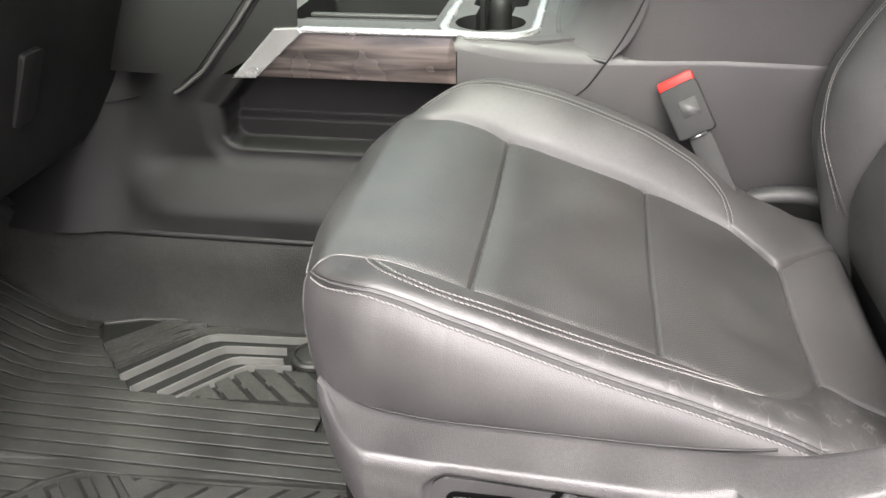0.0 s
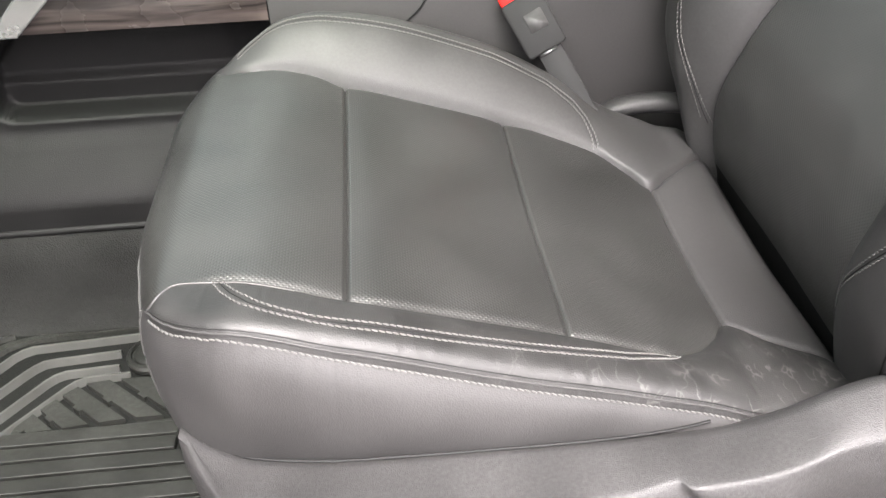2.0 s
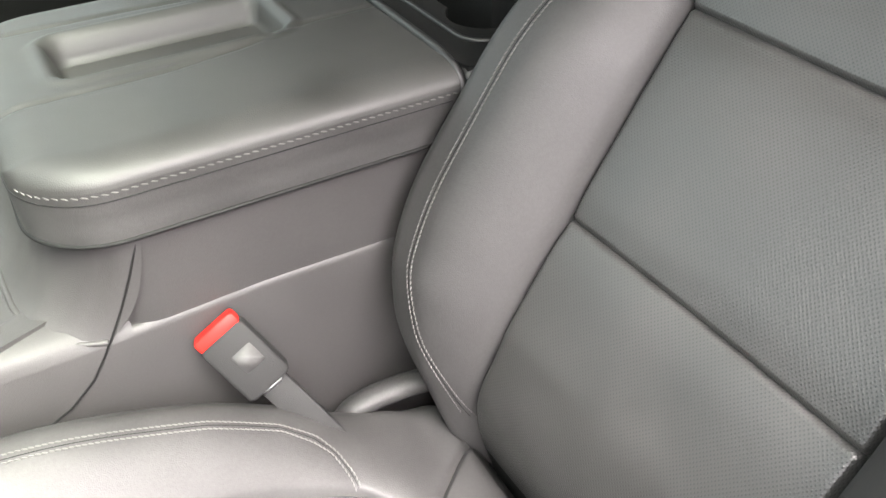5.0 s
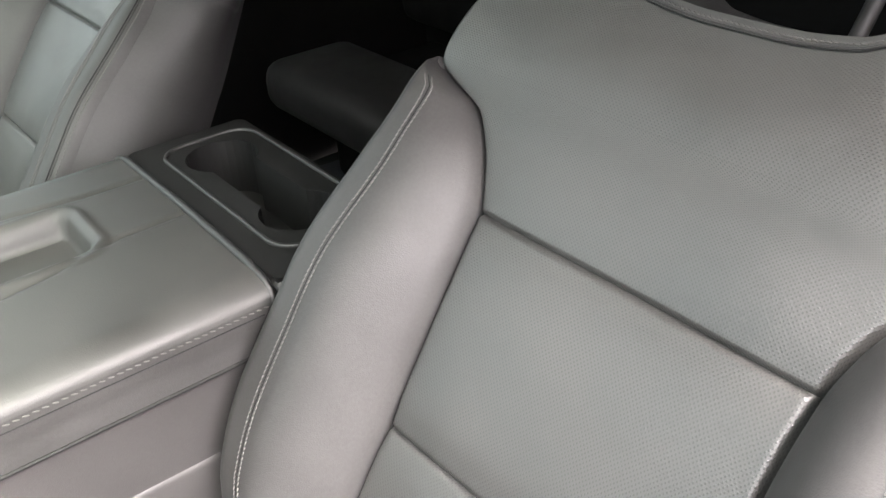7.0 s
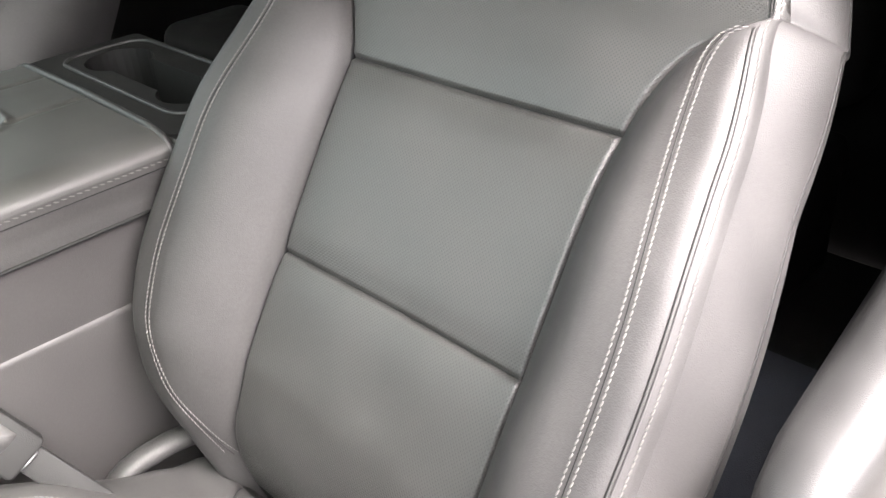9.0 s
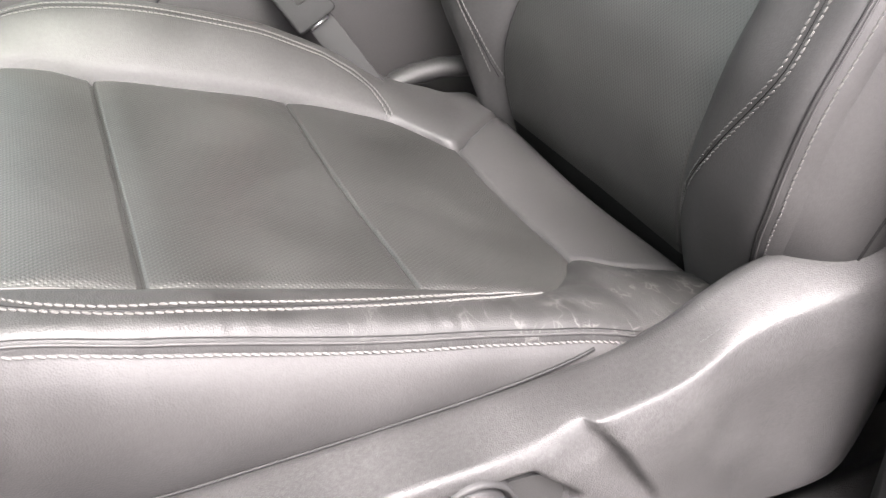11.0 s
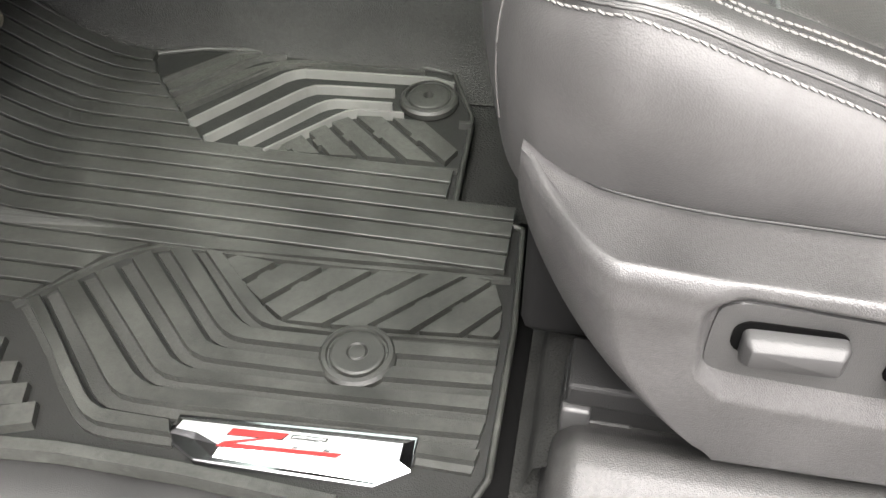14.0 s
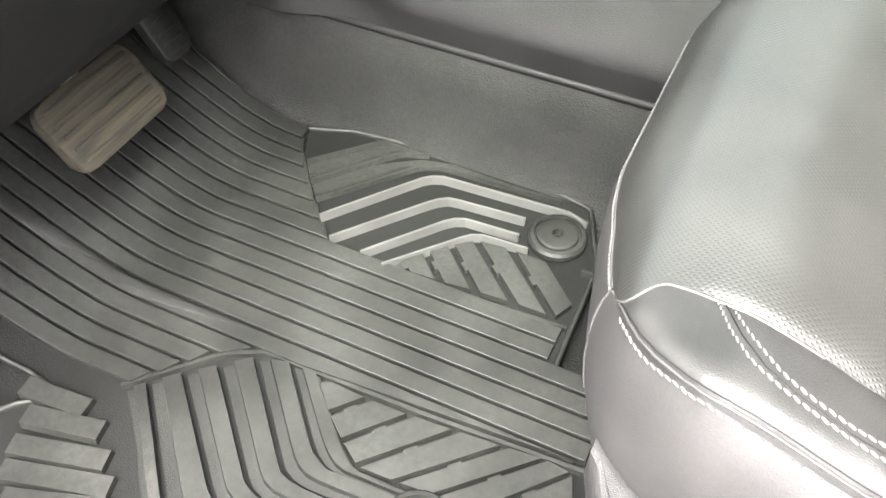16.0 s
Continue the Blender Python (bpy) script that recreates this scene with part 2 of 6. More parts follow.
# ---- building blocks ----
def from_lists(name, verts, faces, mat, parent=None, label="", smooth=True):
    me = bpy.data.meshes.new(name)
    me.from_pydata([tuple(v) for v in verts], [], faces)
    me.validate()
    me.polygons.foreach_set("use_smooth", [smooth] * len(me.polygons))
    me.materials.append(mat)
    ob = new(name, me)
    ob.parent = parent
    if label:
        ob["label"] = label
    return ob


def part(name, bm, mat, parent=None, label="", smooth=True):
    me = bpy.data.meshes.new(name)
    bmesh.ops.recalc_face_normals(bm, faces=bm.faces)
    bm.to_mesh(me)
    bm.free()
    me.polygons.foreach_set("use_smooth", [smooth] * len(me.polygons))
    me.materials.append(mat)
    ob = new(name, me)
    ob.parent = parent
    if label:
        ob["label"] = label
    return ob


def thing(name, label, category, at=(0, 0, 0), group="", kind=""):
    e = new(name)
    e.empty_display_size = 0.05
    e.location = at
    return tagged(e, label, category, group, kind)


def under(ob, thing_at):
    """Keeps a part in place under a thing that stands away from the origin."""
    ob.location = -Vector(thing_at)
    return ob


def curve_through(xs, ys):
    """A smooth function through the given knots."""
    xs, ys = np.array(xs, float), np.array(ys, float)
    sl = np.diff(ys) / np.diff(xs)
    m = np.zeros(len(xs))
    m[0], m[-1] = sl[0], sl[-1]
    for i in range(1, len(xs) - 1):
        m[i] = 0 if sl[i - 1] * sl[i] <= 0 else 2 * sl[i - 1] * sl[i] / (sl[i - 1] + sl[i])

    def at(x):
        x = np.clip(np.asarray(x, float), xs[0], xs[-1])
        i = np.clip(np.searchsorted(xs, x) - 1, 0, len(xs) - 2)
        h = xs[i + 1] - xs[i]
        t = (x - xs[i]) / h
        return ((1 + 2 * t) * (1 - t) ** 2 * ys[i] + t * (1 - t) ** 2 * h * m[i] + t * t * (3 - 2 * t) * ys[i + 1] + t * t * (t - 1) * h * m[i + 1])
    return at


def smooth01(x):
    x = np.clip(x, 0, 1)
    return x * x * (3 - 2 * x)


def grid(name, pts, mat, parent=None, label="", flip=False, wrap=False, uv=False):
    """A sheet from an array of rows of points."""
    nu, nv = pts.shape[:2]
    idx = np.arange(nu * nv).reshape(nu, nv)
    if wrap:
        idx = np.concatenate([idx, idx[:, :1]], 1)
    a, b, c, d = idx[:-1, :-1], idx[1:, :-1], idx[1:, 1:], idx[:-1, 1:]
    q = np.stack([a, d, c, b] if flip else [a, b, c, d], -1).reshape(-1, 4)
    ob = from_lists(name, pts.reshape(-1, 3), q.tolist(), mat, parent, label)
    if uv:
        me = ob.data
        uu = np.r_[0, np.cumsum(np.linalg.norm(np.diff(pts, axis=0), axis=2).max(1))]
        vv = np.concatenate([np.zeros((nu, 1)), np.cumsum(np.linalg.norm(np.diff(pts, axis=1), axis=2), 1)], 1)
        vv -= vv[:, -1:] / 2
        co = np.stack([np.repeat(uu[:, None], nv, 1), vv], -1).reshape(-1, 2)
        lay = me.uv_layers.new(name="metres")
        li = np.zeros(len(me.loops), int)
        me.loops.foreach_get("vertex_index", li)
        lay.data.foreach_set("uv", co[li].ravel())
    return ob


def box(bm, lo, hi, bevel=0.0, seg=2):
    m = Matrix.Translation([(a + b) / 2 for a, b in zip(lo, hi)]) @ Matrix.Diagonal([b - a for a, b in zip(lo, hi)] + [1])
    r = bmesh.ops.create_cube(bm, size=1.0, matrix=m)
    if bevel:
        es = list({e for v in r["verts"] for e in v.link_edges})
        bmesh.ops.bevel(bm, geom=es, offset=bevel, segments=seg, affect="EDGES", profile=0.5)
    return r["verts"]


def slab(bm, outline, axis, lo, hi, bevel=0.0, seg=2):
    """A prism: outline in the two axes left over by axis, from lo to hi along it."""
    def p(u, v, w):
        return {"x": (w, u, v), "y": (u, w, v), "z": (u, v, w)}[axis]
    a = [bm.verts.new(p(u, v, lo)) for u, v in outline]
    b = [bm.verts.new(p(u, v, hi)) for u, v in outline]
    n = len(outline)
    fs = [bm.faces.new(a[::-1]), bm.faces.new(b)]
    fs += [bm.faces.new((a[i], a[(i + 1) % n], b[(i + 1) % n], b[i])) for i in range(n)]
    if bevel:
        es = [e for e in fs[1].edges] + [e for e in fs[0].edges]
        bmesh.ops.bevel(bm, geom=es, offset=bevel, segments=seg, affect="EDGES", profile=0.5)
    return fs


def rounded(x0, y0, x1, y1, r, n=6):
    out = []
    for cx, cy, a in ((x1 - r, y1 - r, 0), (x0 + r, y1 - r, 90), (x0 + r, y0 + r, 180), (x1 - r, y0 + r, 270)):
        out += [(cx + r * math.cos(radians(a + 90 * k / n)), cy + r * math.sin(radians(a + 90 * k / n))) for k in range(n + 1)]
    return out


def sweep(points, radius, sides=8, closed=False, flat=1.0, up=(0, 0, 1)):
    """Rings along a line, as an array for grid(wrap=True)."""
    p = np.array(points, float)
    if not closed:
        keep = np.r_[True, np.linalg.norm(np.diff(p, axis=0), axis=1) > 1e-5]
        radius = np.broadcast_to(np.asarray(radius, float), (len(p),))[keep]
        p = p[keep]
    tan = np.gradient(p, axis=0)
    if closed:
        tan = np.roll(p, -1, 0) - np.roll(p, 1, 0)
    tan /= np.linalg.norm(tan, axis=1)[:, None] + 1e-12
    upv = np.array(up, float)
    side = np.cross(tan, upv)
    side /= np.linalg.norm(side, axis=1)[:, None] + 1e-9
    nor = np.cross(side, tan)
    a = np.linspace(0, 2 * np.pi, sides, endpoint=False)
    r = np.broadcast_to(np.asarray(radius, float), (len(p),))
    ring = p[:, None] + r[:, None, None] * (np.cos(a)[None, :, None] * side[:, None] + flat * np.sin(a)[None, :, None] * nor[:, None])
    if closed:
        ring = np.concatenate([ring, ring[:1]])
    return ring


def resample(points, step):
    p = np.array(points, float)
    d = np.r_[0, np.cumsum(np.linalg.norm(np.diff(p, axis=0), axis=1))]
    n = max(int(d[-1] / step), 2)
    t = np.linspace(0, d[-1], n + 1)
    return np.stack([np.interp(t, d, p[:, k]) for k in range(3)], 1)


def stitches(name, points, parent, pitch=0.0048, length=0.0042, r=0.00068, mat=None, slant=0.25, up=(0, 0, 1)):
    """A row of thread stitches, each a small tapered bar, along a line on a surface."""
    p = resample(points, pitch)
    vs, fs = [], []
    for a, b in zip(p[:-1], p[1:]):
        t = (b - a) / np.linalg.norm(b - a)
        s = np.cross(t, up)
        s /= np.linalg.norm(s) + 1e-9
        t = t + slant * s
        t /= np.linalg.norm(t)
        s = np.cross(t, up)
        s /= np.linalg.norm(s) + 1e-9
        u = np.cross(s, t)
        c = (a + b) / 2
        k = len(vs)
        for e, w in ((-0.5, 0.6), (-0.2, 1.0), (0.2, 1.0), (0.5, 0.6)):
            for x, y in ((-1, -0.5), (1, -0.5), (0.7, 0.9), (-0.7, 0.9)):
                vs.append(c + t * e * length + (s * x + u * y) * r * w)
        for i in range(3):
            for j in range(4):
                fs.append((k + 4 * i + j, k + 4 * i + (j + 1) % 4, k + 4 * i + 4 + (j + 1) % 4, k + 4 * i + 4 + j))
        fs += [(k + 3, k + 2, k + 1, k), (k + 12, k + 13, k + 14, k + 15)]
    ob = from_lists(name, vs, fs, mat or THREAD, parent, smooth=False)
    return tagged(ob, kind="stuff")


# ---- the setting ----
def sheet(name, pts, mat, kind="structure", label="", category=""):
    return tagged(grid(name, np.array(pts, float), mat), label, category, kind=kind)


bm = bmesh.new()
bmesh.ops.create_grid(bm, x_segments=2, y_segments=2, size=300, matrix=Matrix.Translation((0, 0, -0.75)))
tagged(part("ground", bm, GROUND), "pale grey paving under the vehicle", "ground", kind="structure")

# carpeted cab floor with the rising toe board in front
xs = np.r_[np.linspace(-1.05, -0.4, 40), np.linspace(-0.36, 1.75, 12)]
toe = curve_through([-1.05, -0.8, -0.62, -0.47, -0.36], [0.42, 0.2, 0.06, -0.012, -0.022])
ys = np.linspace(-0.33, 1.55, 8)
FLOOR_Z = -0.022
P = np.array([[(x, y, float(toe(x)) if x < -0.36 else FLOOR_Z) for y in ys] for x in xs])
tagged(grid("floor", P, CARPET, flip=True), "dark grey carpeted cab floor and toe board", "floor", kind="structure")


# cab shell: roof, pillars, rear wall, far side with its window, cowl
def wall(name, lo, hi, mat, label, bevel=0.004):
    bm = bmesh.new()
    box(bm, lo, hi, bevel)
    return tagged(part(name, bm, mat, smooth=False), label, "wall", kind="structure")


wall("ceiling", (0.31, -0.42, 1.30), (1.8, 1.62, 1.36), LINING, "pale cloth headliner of the cab")
# solid panels added to shut daylight out; black stands for the rear's shade
wall("wall_rear", (1.76, -0.42, -0.05), (1.82, 1.62, 1.30), DEEP_SHADE, "closed rear wall of the cab, blackened as deep shade")
wall("wall_far_front", (-1.0, 1.56, -0.05), (1.8, 1.62, 0.62), DEEP_SHADE, "inner panel of the far door, blackened as deep shade")
# green-tinted windscreen from the cowl to the roof
GLASS = bpy.data.materials.new("tinted_glass")
GLASS.use_nodes = True
gn = GLASS.node_tree
gn.nodes.remove(gn.nodes["Principled BSDF"])
tr, gl, mx, fr = gn.nodes.new("ShaderNodeBsdfTransparent"), gn.nodes.new("ShaderNodeBsdfGlossy"), gn.nodes.new("ShaderNodeMixShader"), gn.nodes.new("ShaderNodeFresnel")
tr.inputs[0].default_value = (0.86, 0.98, 0.84, 1)
gl.inputs["Roughness"].default_value = 0.02
gn.links.new(fr.outputs[0], mx.inputs[0])
gn.links.new(tr.outputs[0], mx.inputs[1])
gn.links.new(gl.outputs[0], mx.inputs[2])
gn.links.new(mx.outputs[0], gn.nodes["Material Output"].inputs[0])
sheet("window_1", [[(-1.04, y, 0.72), (-0.45, y, 1.02), (0.31, y, 1.32)] for y in (-0.42, 0.6, 1.6)], GLASS, label="green-tinted windscreen", category="windscreen")
sheet("window_2", [[(x, 1.59, 0.62), (x, 1.57, 1.30)] for x in (-0.6, 0.75)], GLASS, label="tinted far side window", category="window")
wall("wall_cowl", (-1.1, -0.45, -0.05), (-1.04, 1.62, 0.55), PLASTIC_DARK, "dark bulkhead under the windscreen")
# rear pillars and door likewise closed and blackened to hold the rear dark
wall("pillar_far_rear", (0.75, 1.56, 0.62), (1.8, 1.62, 1.30), DEEP_SHADE, "far rear pillar, widened and blackened as deep shade")
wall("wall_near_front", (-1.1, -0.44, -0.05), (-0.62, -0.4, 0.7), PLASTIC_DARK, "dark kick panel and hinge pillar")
wall("door_rear", (0.86, -0.43, -0.05), (1.3, -0.38, 0.66), DEEP_SHADE, "closed rear door panel, blackened as deep shade")
wall("pillar_near_rear", (1.25, -0.42, -0.05), (1.8, -0.36, 1.30), DEEP_SHADE, "near rear quarter of the cab, blackened as deep shade")

# ---- driver's seat: cushion ----
seat_at = (0.25, 0.0, -0.02)
seat = thing("driver_seat", "dark grey leather bucket seat with pale double stitching", "car seat", seat_at)

CENTRE = curve_through([0.0, 0.02, 0.05, 0.09, 0.17, 0.25, 0.332, 0.41, 0.484, 0.52, 0.548, 0.562, 0.58], [0.318, 0.337, 0.349, 0.349, 0.328, 0.302, 0.275, 0.245, 0.216, 0.212, 0.211, 0.204, 0.175])
OUTER = curve_through([0.0, 0.006, 0.014, 0.021, 0.030, 0.042, 0.06, 0.1, 0.17, 0.3, 0.45, 0.58], [-0.045, -0.082, -0.112, -0.142, -0.171, -0.195, -0.214, -0.231, -0.2365, -0.238, -0.238, -0.236])
INNER = curve_through([0.0, 0.012, 0.03, 0.06, 0.1, 0.17, 0.3, 0.45, 0.58], [0.115, 0.15, 0.19, 0.228, 0.25, 0.264, 0.268, 0.262, 0.25])
NEAR = curve_through([0.04, 0.06, 0.085, 0.12, 0.17, 0.33, 0.405, 0.44, 0.465, 0.484, 0.51, 0.55, 0.58], [-0.172, -0.169, -0.168, -0.171, -0.173, -0.172, -0.172, -0.157, -0.132, -0.108, -0.128, -0.153, -0.17])
FAR = curve_through([0.03, 0.055, 0.078, 0.14, 0.17, 0.335, 0.43, 0.46, 0.484, 0.51, 0.55, 0.58], [0.188, 0.166, 0.176, 0.181, 0.175, 0.172, 0.161, 0.138, 0.116, 0.138, 0.17, 0.19])
RISE_IN = curve_through([0.05, 0.08, 0.11, 0.16, 0.24, 0.32, 0.38, 0.44, 0.5, 0.53, 0.58], [0.0, 0.016, 0.031, 0.048, 0.056, 0.053, 0.044, 0.028, 0.016, 0.006, 0.002])
EDGE_OUT = curve_through([0.04, 0.1, 0.175, 0.284, 0.374, 0.45, 0.49, 0.53, 0.58], [0.004, 0.012, 0.013, 0.012, 0.017, 0.022, 0.021, 0.014, 0.01])


def near_line(x):
    w = smooth01((x - 0.029) / 0.026)
    return OUTER(x) * (1 - w) + np.maximum(NEAR(np.maximum(x, 0.04)), OUTER(x)) * w


def far_line(x):
    return np.where(x < 0.03, INNER(x), np.minimum(FAR(x), INNER(x)))


def groove(d, depth, width):
    return -depth * np.exp(-(d / width) ** 2)


_bx = np.r_[np.linspace(0, 0.06, 24), np.linspace(0.07, 0.58, 40)]
EDGE = np.concatenate([np.stack([_bx[::-1], OUTER(_bx[::-1])], 1), np.stack([0 * np.linspace(-0.045, 0.115, 4), np.linspace(-0.045, 0.115, 4)], 1), np.stack([_bx, INNER(_bx)], 1)])


def edge_distance(x, y):
    d = np.full(np.shape(x), 1.0)
    for (ax_, ay_), (bx_, by_) in zip(EDGE[:-1], EDGE[1:]):
        vx, vy = bx_ - ax_, by_ - ay_
        t = np.clip(((x - ax_) * vx + (y - ay_) * vy) / (vx * vx + vy * vy + 1e-12), 0, 1)
        d = np.minimum(d, np.hypot(x - ax_ - t * vx, y - ay_ - t * vy))
    return d


def cushion_z(x, y):
    """Height of the cushion's top."""
    x, y = np.asarray(x, float), np.asarray(y, float)
    yn, yf, yo, yi = near_line(x), far_line(x), OUTER(x), INNER(x)
    z = CENTRE(x) - 0.007 * np.cos(np.clip(y / 0.17, -1, 1) * np.pi / 2) ** 2 * smooth01((x - 0.05) / 0.1)
    ti = np.clip((y - yf) / np.maximum(yi - yf, 1e-4), 0, 1)
    z = z + RISE_IN(x) * np.sin(np.clip(ti * 1.25, 0, 1) * np.pi / 2) ** 0.9
    to = np.clip((yn - y) / np.maximum(yn - yo, 1e-4), 0, 1)
    z = z + EDGE_OUT(x) * to + 0.008 * np.sin(to * np.pi) * smooth01((x - 0.06) / 0.13)
    inside = (y > yn - 0.001) & (y < yf + 0.001)
    for sx, dep in ((0.17, 0.0042), (0.332, 0.0034), (0.484, 0.005)):
        z = z + np.where(inside, groove(x - sx, dep, 0.0016) + groove(x - sx, 0.0026, 0.016), 0) * (1 if sx < 0.48 else 0.8)
    g = smooth01((x - 0.06) / 0.03)
    z = z + g * (groove(y - yn, 0.0022, 0.005) + groove(y - yf, 0.006, 0.004))
    r = 0.022 + 0.006 * smooth01((y - 0.1) / 0.1) - 0.008 * smooth01((-0.12 - y) / 0.06)
    d = edge_distance(x, y)
    k = np.clip(1 - d / r, 0, 1)
    return z - r * (1 - np.sqrt(np.clip(1 - k * k, 0, 1))) * 0.9




def dense(a, b, n):
    """Even steps from a to b that crowd towards both ends."""
    t = np.linspace(0, 1, n)
    return a + (b - a) * (0.3 * t + 0.7 * (0.5 - 0.5 * np.cos(np.pi * t)))


_f = np.linspace(0, 1, 61)[:-1]
rows_x = np.concatenate([0.17 * (_f ** 1.25 * (1 - _f) + _f * (1 - (1 - _f) ** 1.7)), dense(0.17, 0.332, 46)[:-1], dense(0.332, 0.484, 46)[:-1], dense(0.484, 0.578, 24)])
cuts = [0, 60, 105, 150, len(rows_x) - 1]
NO, NI, NB = 16, 92, 28
yn, yf, yo, yi = near_line(rows_x), far_line(rows_x), OUTER(rows_x), INNER(rows_x)
cols = np.concatenate([yo[:, None] + (yn - yo)[:, None] * dense(0, 1, NO + 1)[None, :-1],
                       yn[:, None] + (yf - yn)[:, None] * dense(0, 1, NI + 1)[None, :-1],
                       yf[:, None] + (yi - yf)[:, None] * dense(0, 1, NB + 1)[None]], 1)
X = np.repeat(rows_x[:, None], cols.shape[1], 1)
TOP = np.stack([X, cols, cushion_z(X, cols)], -1)

# the sides of the cushion, hanging from its top edge
loop = np.concatenate([TOP[::-1, 0], TOP[0, NO + 1:NO + NI], TOP[:, -1]])
n0, n1 = len(rows_x), len(rows_x) + NI - 1
tan = np.gradient(loop, axis=0)[:, :2]
tan /= np.linalg.norm(tan, axis=1)[:, None] + 1e-9
out = np.stack([-tan[:, 1], tan[:, 0]], 1)
for _ in range(24):
    out = (np.roll(out, 1, 0) + out + np.roll(out, -1, 0)) / 3
    out[0], out[-1] = (0, -1), (0, 1)
out /= np.linalg.norm(out, axis=1)[:, None]
low_out = curve_through([0.0, 0.05, 0.1, 0.137, 0.233, 0.335, 0.43, 0.5, 0.58], [0.19, 0.202, 0.20, 0.199, 0.198, 0.198, 0.19, 0.18, 0.16])
side_y = loop[:, 1]
bottom = np.where(side_y < -0.1, np.minimum(low_out(loop[:, 0]), loop[:, 2] - 0.012), np.where(side_y > 0.1, 0.15, 0.2))
SIDE = []
for t in np.linspace(0, 1, 15):
    bulge = np.where(side_y < -0.1, 0.95, 1.0) * (0.013 * np.sin(np.pi * t ** 0.7) - 0.006 * t ** 3) * np.clip((loop[:, 2] - bottom) / 0.1, 0.1, 1.3) * (0.45 + 0.55 * smooth01((loop[:, 0] - 0.02) / 0.13))
    z = loop[:, 2] + (bottom - loop[:, 2]) * t
    SIDE.append(np.stack([loop[:, 0] + out[:, 0] * bulge, loop[:, 1] + out[:, 1] * bulge, z], -1))
SIDE = np.array(SIDE)
cushion = under(grid("cushion", SIDE, LEATHER, seat), seat_at)
c1, c2, c3 = NO, NO + NI, NO + NI + NB
grid("outer_bolster", TOP[:, :c1 + 1], LEATHER_WORN, cushion, "worn, creased leather bolster")
grid("inner_bolster", TOP[:, c2:], LEATHER, cushion)
grid("front_panel", TOP[:cuts[1] + 1, c1:c2 + 1], LEATHER_PERF, cushion, "finely perforated leather panel", uv=True)
grid("middle_panel", TOP[cuts[1]:cuts[2] + 1, c1:c2 + 1], LEATHER_PERF, cushion, "perforated leather panel", uv=True)
grid("rear_panel", TOP[cuts[2]:cuts[3] + 1, c1:c2 + 1], LEATHER_PERF, cushion, "perforated leather panel", uv=True)
cr = int(np.searchsorted(rows_x, 0.559))
grid("rear_band", TOP[cuts[3]:cr + 1, c1:c2 + 1], LEATHER, cushion)
# last rows of the cushion are black to stand for the crevice's shade
grid("rear_edge", TOP[cr:, c1:c2 + 1], BLACK, cushion, "rear edge of the cushion, blackened as crevice shade")


def on_cushion(pts, lift=0.0006):
    p = resample([(x, y, 0) for x, y in pts], 0.004)
    return np.stack([p[:, 0], p[:, 1], cushion_z(p[:, 0], p[:, 1]) + lift], 1)


# stitching: outer edge twin rows, twin rows beside the insert, the arc on the inner bolster
rim_side = 0.94 * SIDE[0, :n0] + 0.06 * SIDE[1, :n0]
rim_side = rim_side[(rim_side[:, 0] > 0.036) & (rim_side[:, 0] < 0.53)]
stitches("stitching", rim_side + np.array((0, -0.0012, 0.0004)), cushion, up=(0, -0.8, 0.6))
for row in ([(0.087, -0.166), (0.092, -0.177), (0.1, -0.188), (0.116, -0.203), (0.13, -0.209), (0.15, -0.213), (0.172, -0.2135), (0.232, -0.211), (0.3, -0.207), (0.332, -0.204), (0.37, -0.197), (0.395, -0.184), (0.404, -0.177)],
            [(0.08, -0.167), (0.085, -0.179), (0.091, -0.19), (0.102, -0.204), (0.117, -0.212), (0.13, -0.216), (0.15, -0.2195), (0.172, -0.221), (0.231, -0.219), (0.3, -0.2145), (0.332, -0.212), (0.37, -0.206), (0.395, -0.196), (0.412, -0.186), (0.4195, -0.177), (0.417, -0.171), (0.411, -0.1705), (0.404, -0.176)]):
    stitches("stitching", on_cushion(row), cushion)
ARC = [(0.062, 0.196), (0.072, 0.208), (0.09, 0.219), (0.115, 0.227), (0.15, 0.231), (0.25, 0.232), (0.33, 0.230), (0.39, 0.224), (0.418, 0.213), (0.431, 0.197), (0.437, 0.178), (0.438, 0.165)]
for off in (0.0, 0.0065):
    pts = [(x - off * 0.8 if x > 0.4 else x + (off * 0.4 if x < 0.08 else 0), y - off * (1 if x < 0.42 else 0.3)) for x, y in ARC]
    stitches("stitching", on_cushion(pts), cushion)
SEAM_FAR = [(x - 0.0026 if x > 0.4 else x + (0.0013 if x < 0.08 else 0), y - 0.0032 * (1 if x < 0.42 else 0.3)) for x, y in ARC]
SEAM_NEAR = [(0.084, -0.167), (0.089, -0.178), (0.096, -0.1895), (0.109, -0.2035), (0.124, -0.2113), (0.15, -0.2163), (0.172, -0.2173), (0.232, -0.215), (0.3, -0.2108), (0.332, -0.208), (0.37, -0.2015), (0.395, -0.190), (0.408, -0.181)]


def cord(name, pts, r, mat, parent, sides=7, label=""):
    return grid(name, sweep(pts, r, sides), mat, parent, label, wrap=True)


for off, r, mat in ((0.0012, 0.0010, LEATHER), (0.0029, 0.0004, BLACK)):
    cord("welt", on_cushion([(x, OUTER(x) + off) for x in np.linspace(0.036, 0.53, 60)], 0.0001), r, mat, cushion)
for line in (SEAM_FAR, SEAM_NEAR):
    cord("seam", on_cushion(line, 0.0), 0.0005, DARK_TRIM, cushion)
